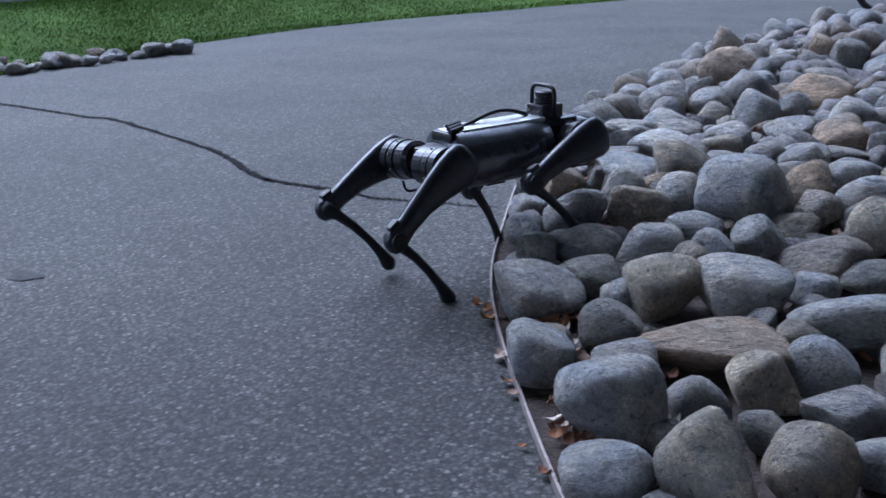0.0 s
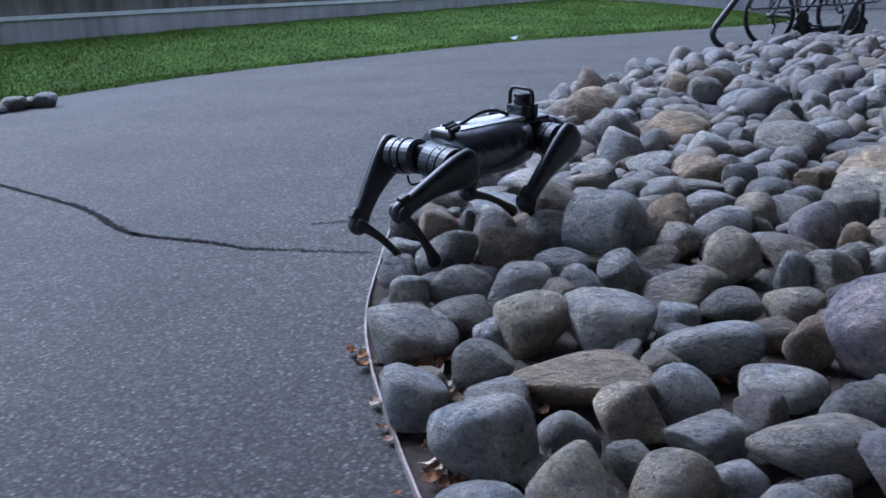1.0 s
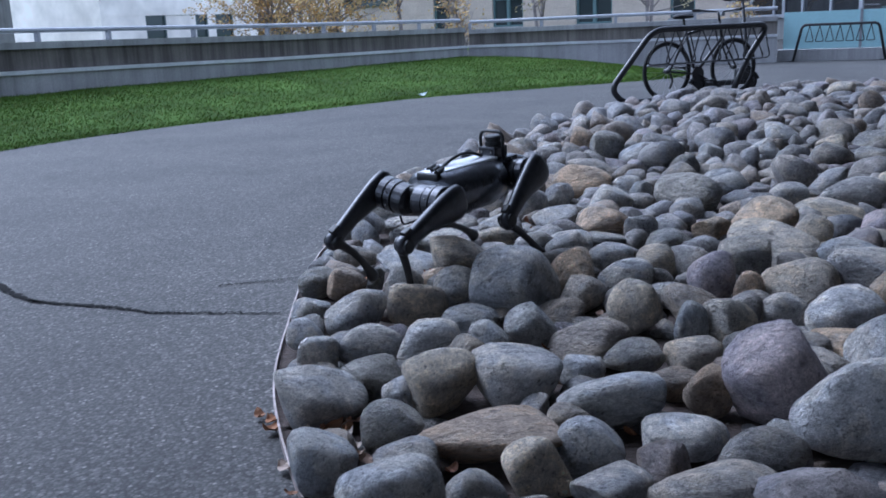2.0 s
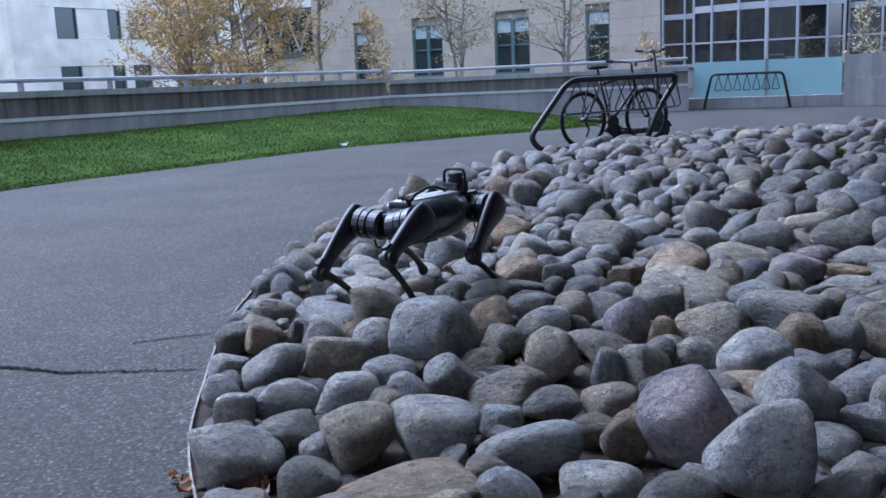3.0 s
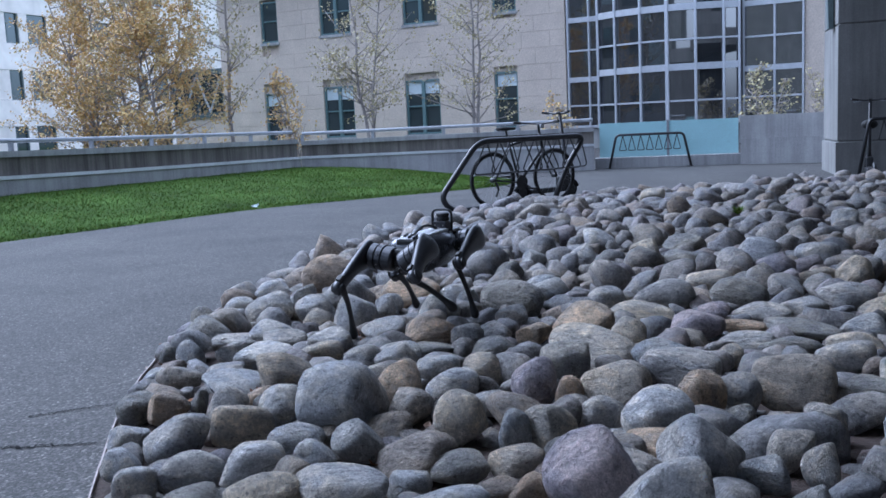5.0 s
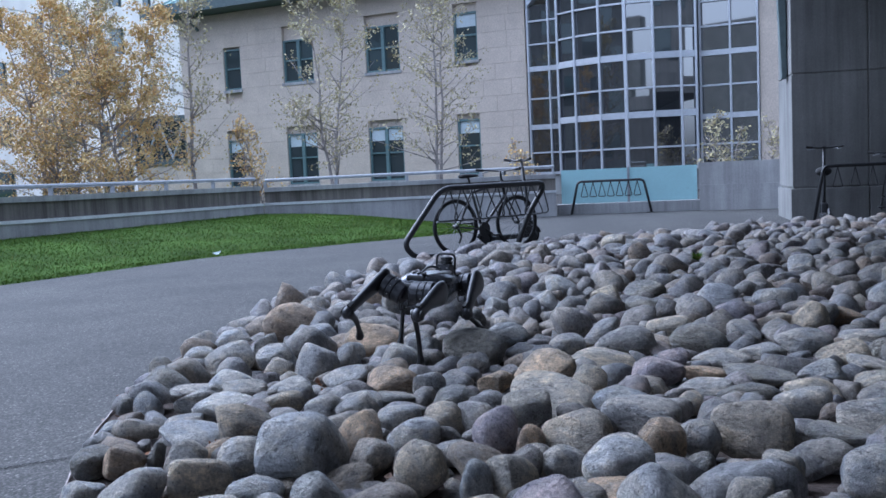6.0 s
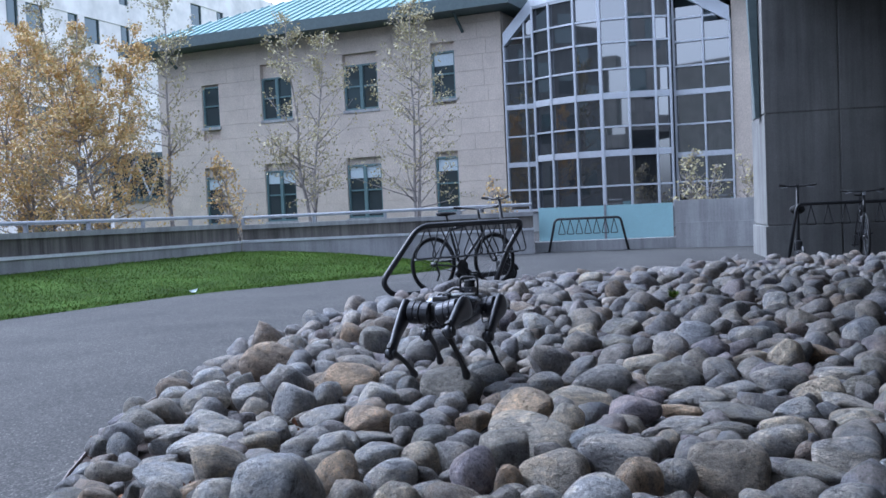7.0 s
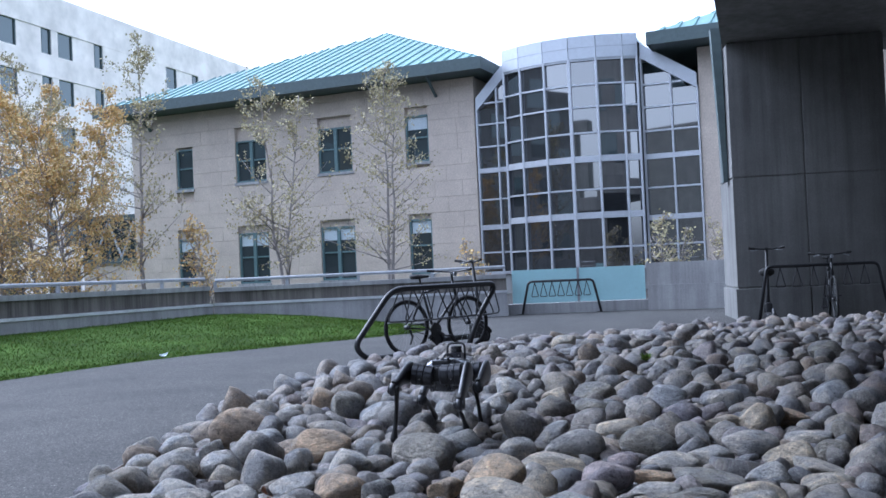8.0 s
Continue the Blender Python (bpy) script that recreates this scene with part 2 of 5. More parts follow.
# ---- mesh helpers ----
def part(name, bm, material, parent=None, label="", smooth=False, m=None):
    """Links a bmesh as one mesh object, under parent if given."""
    me = bpy.data.meshes.new(name)
    bm.normal_update()
    bm.to_mesh(me)
    bm.free()
    me.materials.append(material)
    if smooth:
        me.polygons.foreach_set("use_smooth", [True] * len(me.polygons))
    ob = new(name, me)
    if m is not None:
        ob.matrix_basis = m
    if parent is not None:
        ob.parent = parent
    if label:
        ob["label"] = label
    return ob


def raw(name, verts, faces, material, parent=None, smooth=False):
    me = bpy.data.meshes.new(name)
    me.from_pydata([tuple(v) for v in verts], [], [tuple(f) for f in faces])
    me.materials.append(material)
    if smooth:
        me.polygons.foreach_set("use_smooth", [True] * len(me.polygons))
    ob = new(name, me)
    if parent is not None:
        ob.parent = parent
    return ob


def empty(name, m=None):
    ob = new(name)
    if m is not None:
        ob.matrix_basis = m
    return ob


def box(bm, x0, x1, y0, y1, z0, z1, bevel=0.0, m=None):
    """A block between limits, its edges rounded off, added to bm."""
    mat = Matrix.LocRotScale(((x0 + x1) / 2, (y0 + y1) / 2, (z0 + z1) / 2), None, (abs(x1 - x0), abs(y1 - y0), abs(z1 - z0)))
    made = bmesh.ops.create_cube(bm, size=1, matrix=mat if m is None else m @ mat)["verts"]
    if bevel:
        edges = list({e for v in made for e in v.link_edges})
        bmesh.ops.bevel(bm, geom=edges, offset=bevel, segments=2, profile=0.6, affect="EDGES")
    return bm


def boxed(*limits, bevel=0.0, m=None):
    return box(bmesh.new(), *limits, bevel=bevel, m=m)


def tube(bm, pts, radii, sides=10, closed=False, caps=True):
    """A round bar swept along points, added to bm."""
    pts = [Vector(p) for p in pts]
    n = len(pts)
    radii = [radii] * n if isinstance(radii, (int, float)) else list(radii)
    rings, up = [], None
    for i, p in enumerate(pts):
        a = pts[(i - 1) % n] if (closed or i) else p
        b = pts[(i + 1) % n] if (closed or i < n - 1) else p
        d = (b - a).normalized()
        if up is None:
            up = d.orthogonal().normalized()
        up = (up - d * up.dot(d)).normalized()
        side = d.cross(up)
        rings.append([bm.verts.new(p + radii[i] * (up * math.cos(k * math.tau / sides) + side * math.sin(k * math.tau / sides))) for k in range(sides)])
    pairs = list(zip(rings, rings[1:])) + ([(rings[-1], rings[0])] if closed else [])
    for r0, r1 in pairs:
        for k in range(sides):
            bm.faces.new((r0[k], r0[(k + 1) % sides], r1[(k + 1) % sides], r1[k]))
    if caps and not closed:
        bm.faces.new(rings[0][::-1]), bm.faces.new(rings[-1])
    return bm


def tubed(*a, **k):
    return tube(bmesh.new(), *a, **k)


def rounded(pts, radius, steps=5):
    """A polyline with its corners rounded."""
    pts = [Vector(p) for p in pts]
    out = [pts[0]]
    for a, b, c in zip(pts, pts[1:], pts[2:]):
        r = min(radius, (a - b).length / 2, (c - b).length / 2)
        p, q = b + (a - b).normalized() * r, b + (c - b).normalized() * r
        out += [p.lerp(b, k / steps).lerp(b.lerp(q, k / steps), k / steps) for k in range(steps + 1)]
    return out + [pts[-1]]


def drum(bm, m, profile, sides=24):
    """A turned body round local x: profile rows (x, radius), added to bm at pose m."""
    rings = []
    for x, r in profile:
        rings.append([bm.verts.new(m @ Vector((x, r * math.cos(k * math.tau / sides), r * math.sin(k * math.tau / sides)))) for k in range(sides)])
    for r0, r1 in zip(rings, rings[1:]):
        for k in range(sides):
            bm.faces.new((r0[k], r0[(k + 1) % sides], r1[(k + 1) % sides], r1[k]))
    bm.faces.new(rings[0][::-1]), bm.faces.new(rings[-1])
    bmesh.ops.recalc_face_normals(bm, faces=bm.faces)
    return bm


def smooth_line(pts, n):
    """n points along a Catmull-Rom curve through pts (plan points)."""
    pts = [Vector((*p[:2], 0)) for p in pts]
    ext = [pts[0] * 2 - pts[1]] + pts + [pts[-1] * 2 - pts[-2]]
    out = []
    for k in range(n):
        s = k / (n - 1) * (len(pts) - 1)
        i = min(int(s), len(pts) - 2)
        u = s - i
        a, b, c, d = ext[i:i + 4]
        out.append(0.5 * (2 * b + (c - a) * u + (2 * a - 5 * b + 4 * c - d) * u * u + (3 * b - a - 3 * c + d) * u ** 3))
    return out


def loft(bm, sections):
    """A closed skin through sections of equal point counts."""
    rings = [[bm.verts.new(p) for p in s] for s in sections]
    n = len(rings[0])
    for a, b in zip(rings, rings[1:]):
        for k in range(n):
            bm.faces.new((a[k], a[(k + 1) % n], b[(k + 1) % n], b[k]))
    bm.faces.new(rings[0][::-1]), bm.faces.new(rings[-1])
    bmesh.ops.recalc_face_normals(bm, faces=bm.faces)
    return bm

# ---- ground ----
# the bed's steel edging, in plan, from behind the camera round to the far end
EDGE = [(0.9, -1.0), (-0.05, 0.4), (-0.46, 1.1), (-0.69, 1.44), (-0.85, 1.68), (-1.09, 2.06), (-1.28, 2.43), (-1.46, 2.93), (-1.65, 3.53), (-1.80, 4.2), (-1.90, 4.96), (-1.90, 5.7), (-1.84, 6.8), (-1.68, 8.2), (-1.38, 9.6), (-0.85, 10.7), (-0.1, 11.7), (1.2, 12.5), (3.0, 13.2), (5.0, 13.6), (7.5, 13.6), (9.5, 12.5)]
EDGE_LINE = smooth_line(EDGE, 160)
EDGE_XY = np.array([(p.x, p.y) for p in EDGE_LINE])


def inside_bed(x, y):
    hit, n = False, len(EDGE_XY)
    for i in range(n):
        (x0, y0), (x1, y1) = EDGE_XY[i - 1], EDGE_XY[i]
        if (y0 > y) != (y1 > y) and x < (x1 - x0) * (y - y0) / (y1 - y0) + x0:
            hit = not hit
    return hit


def edge_gap(x, y):
    """Metres from the edging."""
    return float(np.sqrt(((EDGE_XY - (x, y)) ** 2).sum(1).min()))


def bed_height(x, y):
    """The bed swells gently away from its edging."""
    g = edge_gap(x, y)
    return 0.0 + 0.06 * min(1.0, g / 1.1) + 0.015 * math.sin(x * 2.1 + 0.7) * math.sin(y * 1.7)


def build_ground():
    tagged(part("ground", boxed(-300, 300, -120, 400, -0.5, -0.02), TURF), "plain ground under and beyond the paved yard", "ground", kind="structure")
    n = 40
    verts = [(-40 + 80 * i / n, -25 + 60 * j / n, 0.0) for j in range(n + 1) for i in range(n + 1)]
    faces = [(j * (n + 1) + i, j * (n + 1) + i + 1, (j + 1) * (n + 1) + i + 1, (j + 1) * (n + 1) + i) for j in range(n) for i in range(n)]
    tagged(raw("pavement", verts, faces, ASPHALT), "worn grey asphalt path with light aggregate and a crack", "asphalt path", kind="structure")


def build_bed():
    """The soil of the stone bed, as a sheet that follows the swell, and its edging strip."""
    step = 0.12
    verts, index, faces = [], {}, []
    for j in range(130):
        for i in range(105):
            x, y = -2.2 + i * step, -1.6 + j * step
            if inside_bed(x, y):
                index[i, j] = len(verts)
                verts.append((x, y, 0.012 + 0.8 * bed_height(x, y)))
    for (i, j) in index:
        q = [(i, j), (i + 1, j), (i + 1, j + 1), (i, j + 1)]
        if all(k in index for k in q):
            faces.append([index[k] for k in q])
    # a flat rim that reaches the edging
    base = len(verts)
    for k, p in enumerate(EDGE_LINE):
        nx = (EDGE_LINE[min(k + 1, 159)] - EDGE_LINE[max(k - 1, 0)]).normalized()
        side = Vector((nx.y, -nx.x, 0))
        verts += [(p.x, p.y, 0.008), (p.x + side.x * 0.25, p.y + side.y * 0.25, 0.012)]
    faces += [(base + 2 * k, base + 2 * k + 1, base + 2 * k + 3, base + 2 * k + 2) for k in range(159)]
    tagged(raw("stone_bed_soil", verts, faces, SOIL, smooth=True), "dark soil with leaf litter between the stones", "soil", kind="structure")
    bm = bmesh.new()
    prev = None
    for k, p in enumerate(EDGE_LINE):
        nx = (EDGE_LINE[min(k + 1, 159)] - EDGE_LINE[max(k - 1, 0)]).normalized()
        s = Vector((nx.y, -nx.x, 0)) * 0.003
        h = 0.022 + 0.006 * noise.noise(Vector((k * 0.35, 0, 0)))
        ring = [bm.verts.new((p.x - s.x, p.y - s.y, -0.01)), bm.verts.new((p.x - s.x, p.y - s.y, h)), bm.verts.new((p.x + s.x, p.y + s.y, h)), bm.verts.new((p.x + s.x, p.y + s.y, -0.01))]
        if prev:
            for a in range(3):
                bm.faces.new((prev[a], prev[a + 1], ring[a + 1], ring[a]))
        prev = ring
    tagged(part("edging", bm, EDGING), "thin rusty steel edging strip round the stone bed", "edging", kind="structure")


# ---- lawn: rises from the path to the parapet ----
LAWN_NEAR = smooth_line([(-7.6, 0.5), (-7.0, 3.5), (-6.55, 5.6), (-6.6, 6.9), (-6.2, 8.9), (-5.12, 10.92), (-3.88, 12.97), (-2.5, 14.2), (-1.35, 15.15), (-0.55, 15.9), (-0.3, 16.9)], 90)
LAWN_FAR = smooth_line([(-11.3, 0.5), (-10.7, 4.0), (-9.75, 7.9), (-9.2, 9.2), (-8.85, 10.4), (-8.1, 12.2), (-6.95, 14.8), (-5.6, 17.8), (-4.85, 19.3), (-3.0, 19.4), (-0.6, 17.6)], 90)


def lawn_point(s, w):
    k = min(int(s * 89), 88)
    u = s * 89 - k
    a, b = LAWN_NEAR[k].lerp(LAWN_NEAR[k + 1], u), LAWN_FAR[k].lerp(LAWN_FAR[k + 1], u)
    p = a.lerp(b, w)
    rise = 0.30 * (1 - max(0.0, (s - 0.8) / 0.2) ** 1.5)
    z = 0.004 + 0.02 * min(1.0, 10 * w) + rise * (1 - (1 - w) ** 1.6) * w ** 0.25 + 0.012 * noise.noise(Vector((p.x * 1.5, p.y * 1.5, 0)))
    return Vector((p.x, p.y, z))


def build_lawn():
    ns, nw = 90, 14
    verts = [lawn_point(i / ns, j / nw) for i in range(ns + 1) for j in range(nw + 1)]
    faces = [(i * (nw + 1) + j, (i + 1) * (nw + 1) + j, (i + 1) * (nw + 1) + j + 1, i * (nw + 1) + j + 1) for i in range(ns) for j in range(nw)]
    tagged(raw("lawn", verts, faces, TURF, smooth=True), "green mown lawn rising to the parapet wall", "lawn", kind="structure")
    rng = np.random.default_rng(5)
    verts, faces = [], []
    for _ in range(95000):
        s, w = rng.uniform(0.12, 1), rng.uniform(0, 1) ** 0.9 if rng.random() < 0.9 else rng.uniform(0, 0.06)
        p = lawn_point(s, max(0.0, float(w)))
        a, h, lean = rng.uniform(0, math.tau), rng.uniform(0.012, 0.034), rng.uniform(0.01, 0.045)
        wd = rng.uniform(0.004, 0.009)
        dx, dy = math.cos(a) * wd, math.sin(a) * wd
        t = rng.uniform(0, math.tau)
        k = len(verts)
        verts += [(p.x - dx, p.y - dy, p.z - 0.01), (p.x + dx, p.y + dy, p.z - 0.01), (p.x + math.cos(t) * lean, p.y + math.sin(t) * lean, p.z + h)]
        faces.append((k, k + 1, k + 2))
    tagged(raw("grass", verts, faces, GRASS), "short green grass blades with a few dry ones", "grass", kind="stuff")


# ---- parapet ----
PARAPET_LINE = [(-11.6, 3.0), (-9.9, 7.6), (-9.3, 9.0), (-8.2, 12.2), (-6.95, 14.8), (-4.85, 19.55)]


def wall_run(name, line, z_low, z_high, thick, material, label, parent=None):
    """A wall along a plan line; z_low and z_high are given at both ends."""
    bm, prev = bmesh.new(), None
    n = len(line)
    for k, (x, y) in enumerate(line):
        a, b = Vector(line[max(k - 1, 0)]), Vector(line[min(k + 1, n - 1)])
        d = (b - a).normalized()
        s = Vector((-d.y, d.x)) * thick
        f = k / (n - 1)
        lo, hi = z_low[0] + (z_low[1] - z_low[0]) * f, z_high[0] + (z_high[1] - z_high[0]) * f
        ring = [bm.verts.new((x, y, lo)), bm.verts.new((x, y, hi)), bm.verts.new((x + s.x, y + s.y, hi)), bm.verts.new((x + s.x, y + s.y, lo))]
        if prev:
            for i in range(4):
                bm.faces.new((prev[i], prev[(i + 1) % 4], ring[(i + 1) % 4], ring[i]))
        else:
            bm.faces.new(ring)
        prev = ring
    bm.faces.new(prev[::-1])
    bmesh.ops.recalc_face_normals(bm, faces=bm.faces)
    return part(name, bm, material, parent, label)


def shifted(line, d):
    """The plan line moved sideways by d to the right of its course."""
    out = []
    for k, (x, y) in enumerate(line):
        a, b = Vector(line[max(k - 1, 0)]), Vector(line[min(k + 1, len(line) - 1)])
        t = (b - a).normalized()
        out.append((x + t.y * d, y - t.x * d))
    return out


def build_parapet():
    runs = (("wall_west", PARAPET_LINE, (0.70, 0.51), (1.10, 0.90)), ("wall_north", [(-4.80, 19.75), (-1.8, 19.85), (1.30, 19.95)], (0.51, 0.51), (0.86, 0.88)))
    for name, line, ledge, top in runs:
        w = empty(name)
        tagged(w, "low board-formed concrete parapet with a pale base and steel rail", "parapet wall", kind="structure")
        wall_run("upper_wall", line, ledge, (top[0] - 0.09, top[1] - 0.09), 0.25, PARAPET, "dark streaked board-formed concrete", w)
        wall_run("base", shifted(line, 0.07), (-0.2, -0.2), (ledge[0] - 0.02, ledge[1] - 0.02), 0.38, PARAPET_LOW, "pale smooth concrete base", w)
        wall_run("ledge_flashing", shifted(line, 0.09), (ledge[0] - 0.02, ledge[1] - 0.02), (ledge[0] + 0.03, ledge[1] + 0.03), 0.12, FLASHING, "bright metal flashing", w)
        wall_run("coping", shifted(line, 0.03), (top[0] - 0.09, top[1] - 0.09), top, 0.31, PARAPET_LOW, "", w)
        n = len(line)
        bm = bmesh.new()
        rl = shifted(line, -0.12)
        tube(bm, [(x, y, top[0] + (top[1] - top[0]) * k / (n - 1) + 0.15) for k, (x, y) in enumerate(rl)], 0.034, 8)
        part("rail", bm, RAIL, w)
        for k in range(n - 1):
            a, b = Vector(rl[k]), Vector(rl[k + 1])
            m = max(2, int((b - a).length / 1.1))
            for q in range(m):
                f = (k + q / m) / (n - 1)
                p = a.lerp(b, q / m)
                z = top[0] + (top[1] - top[0]) * f
                part("rail_post", boxed(p.x - 0.03, p.x + 0.03, p.y - 0.03, p.y + 0.03, z - 0.01, z + 0.13), RAIL, w)
    # frosted glass balustrade on a kerb, then a plain concrete wall
    g = tagged(empty("glass_balustrade"), "frosted teal glass balustrade on a low concrete kerb", "balustrade")
    a, b = Vector((1.45, 20.35)), Vector((4.25, 20.0))
    d = (b - a) / 2
    turn = math.degrees(math.atan2(d.y, d.x))
    part("kerb", boxed(-0.1, 2.95, -0.12, 0.12, -0.1, 0.22, bevel=0.01, m=pose(a.x, a.y, 0, 0, 0, turn)), PARAPET_LOW, g)
    for k in range(2):
        part("glass_panel", boxed(k * 1.42, k * 1.42 + 1.38, -0.01, 0.01, 0.23, 0.94, m=pose(a.x, a.y, 0, 0, 0, turn)), GLASS_TEAL, g)
    part("post", boxed(1.375, 1.425, -0.03, 0.03, 0.2, 0.96, m=pose(a.x, a.y, 0, 0, 0, turn)), RAIL, g)
    w = tagged(empty("wall_east"), "low grey concrete wall with a joint ledge", "parapet wall", kind="structure")
    wall_run("base", [(4.22, 19.75), (6.6, 18.9), (9.5, 17.8)], (-0.1, -0.1), (0.52, 0.52), 0.3, PARAPET_LOW, "", w)
    wall_run("upper_wall", [(4.22, 19.79), (6.6, 18.94), (9.5, 17.84)], (0.523, 0.523), (0.98, 0.98), 0.22, PARAPET_LOW, "", w)


def build_pillar():
    """The broad concrete pier with its joints, the fin beside it, and the soffit over the camera's side."""
    p = tagged(empty("concrete_pier"), "broad dark grey cast concrete pier with form joints", "concrete pier", kind="structure")
    x0, x1, y0, y1 = 4.80, 7.24, 15.55, 17.0
    turn = pose(x0, y0, 0, 0, 0, -9)
    w = x1 - x0
    zs = (0.0, 0.52, 2.33, 4.55)
    for i in range(3):
        for k, (a, b) in enumerate(((0.0, w * 0.47), (w * 0.47, w))):
            lip = 0.03 if i == 0 else 0.0
            part("panel", boxed(a + (0.012 if k else -lip), b - (0.012 if not k else -lip), -lip, 1.5, zs[i] + (0.012 if i else -0.1), zs[i + 1] - 0.012, bevel=0.008, m=turn), PILLAR, p)
    part("core", boxed(0.02, w - 0.02, 0.012, 1.48, -0.1, 4.56, m=turn), PILLAR, p)
    f = tagged(empty("hanging_fin"), "dark tapered steel fin beside the pier", "fin", kind="structure")
    bm = bmesh.new()
    vs = [bm.verts.new(turn @ Vector(v)) for v in ((-0.09, 0.35, 2.3), (-0.02, 0.35, 2.3), (-0.02, 0.35, 4.9), (-0.19, 0.35, 4.9), (-0.09, 0.55, 2.3), (-0.02, 0.55, 2.3), (-0.02, 0.55, 4.9), (-0.19, 0.55, 4.9))]
    for q in ((0, 1, 2, 3), (7, 6, 5, 4), (0, 4, 5, 1), (1, 5, 6, 2), (2, 6, 7, 3), (3, 7, 4, 0)):
        bm.faces.new([vs[i] for i in q])
    part("fin_plate", bm, FASCIA, f)
    s = tagged(empty("overhang"), "grey concrete soffit of the building above the stone bed", "soffit", kind="structure")
    # Beyond the pier's end the edge is unseen, drawn to shade bed and asphalt.
    outline = [(5.25, 17.1), (3.62, 12.2), (-1.2, 11.9), (-1.4, 8.6), (-0.4, 5.6), (-0.3, 3.4), (-4.0, 1.8), (-9.5, 0.9), (-9.5, -4.6), (2.5, -4.6), (3.5, -14.0), (16.0, -14.0), (16.0, 15.3)]
    bm = bmesh.new()
    low, high = [bm.verts.new((x, y, 4.57)) for x, y in outline], [bm.verts.new((x, y, 5.5)) for x, y in outline]
    n = len(outline)
    bm.faces.new(low), bm.faces.new(high[::-1])
    for k in range(n):
        bm.faces.new((low[k], high[k], high[(k + 1) % n], low[(k + 1) % n]))
    bmesh.ops.recalc_face_normals(bm, faces=bm.faces)
    part("soffit_slab", bm, PILLAR, s)
    # Unseen mass added to darken the bay's reflections and block sky light.
    u = tagged(empty("unseen_storeys"), "unseen grey concrete storeys added over the soffit, mirrored dark in the glass bay", "building", kind="structure")
    part("wall", boxed(3.9, 15.9, -13.9, 12.0, 5.51, 16.0), PILLAR, u)
    for k in range(3):
        for q in range(5):
            part("window", boxed(4.7 + 2.2 * q, 6.1 + 2.2 * q, 12.0, 12.03, 6.6 + 3 * k, 8.4 + 3 * k), GLASS_WIN, u)
    # Two unseen walls, added to keep side and rear light off the stones.
    tagged(part("shade_wall_side", boxed(9.8, 10.2, -14.0, 13.9, -0.1, 4.56), PILLAR), "unseen plain concrete wall added to cut light under the overhang", "wall", kind="structure")
    tagged(part("shade_wall_rear", boxed(-12, 9.78, -7.6, -7.2, -0.1, 4.56), PILLAR), "unseen plain concrete wall added to cut light under the overhang", "wall", kind="structure")
    # Added out of view so the bay's lower panes mirror something dark.
    tagged(part("mirror_backdrop", boxed(-75, -23, -52, -50, -0.1, 19.0), PILLAR), "unseen tall wall standing in for dark trees mirrored in the glass bay", "wall", kind="structure")
    # Out of view; length and dark concrete chosen to darken the bay's left panes.
    o = tagged(empty("mirrored_building"), "unseen plain grey concrete building across the lawn, mirrored in the glass bay", "building", kind="structure")
    part("wall", boxed(-48, -37, -10, 46, -0.1, 17.5), PILLAR, o)
    for k in range(4):
        for q in range(15):
            part("window", boxed(-37.0, -36.96, -8 + 3.5 * q, -6 + 3.5 * q, 1.6 + 4 * k, 3.9 + 4 * k), GLASS_WIN, o)


# ---- buildings ----
CORNER, FACE_TURN = Vector((1.42, 36.0, 0)), math.degrees(math.atan2(-0.393, 0.919))
FACE = pose(CORNER.x, CORNER.y, 0, 0, 0, FACE_TURN)      # x along the front to the right, y inwards, z up


def facade_window(parent, u0, u1, z0, z1, bars, blind):
    w = part("window", boxed(u0, u1, 0.16, 0.18, z0, z1, m=FACE), GLASS_WIN, parent, "reflecting window pane")
    t = 0.07
    fr = bmesh.new()
    for lim in ((u0, u0 + t, z0, z1), (u1 - t, u1, z0, z1), (u0 + t, u1 - t, z0, z0 + t), (u0 + t, u1 - t, z1 - t, z1)):
        box(fr, lim[0], lim[1], 0.07, 0.157, lim[2], lim[3], m=FACE)
    for b in range(1, bars):
        c = u0 + (u1 - u0) * b / bars
        box(fr, c - 0.07, c + 0.07, 0.06, 0.157, z0 + t, z1 - t, m=FACE)
    mid = z0 + (z1 - z0) * 0.52
    for b in range(bars):
        a0, a1 = u0 + (u1 - u0) * b / bars + 0.075, u0 + (u1 - u0) * (b + 1) / bars - 0.075
        box(fr, a0, a1, 0.09, 0.157, mid - 0.03, mid + 0.03, m=FACE)
    part("frame", fr, FRAME_GREEN, w)
    part("sill", boxed(u0 - 0.06, u1 + 0.06, -0.05, 0.15, z0 - 0.12, z0 - 0.01, m=FACE), PARAPET_LOW, w)
    if blind:
        part("blind", boxed(u0 + 0.08, u1 - 0.08, 0.150, 0.158, z1 - 0.55, z1 - 0.08, m=FACE), BLIND, w)


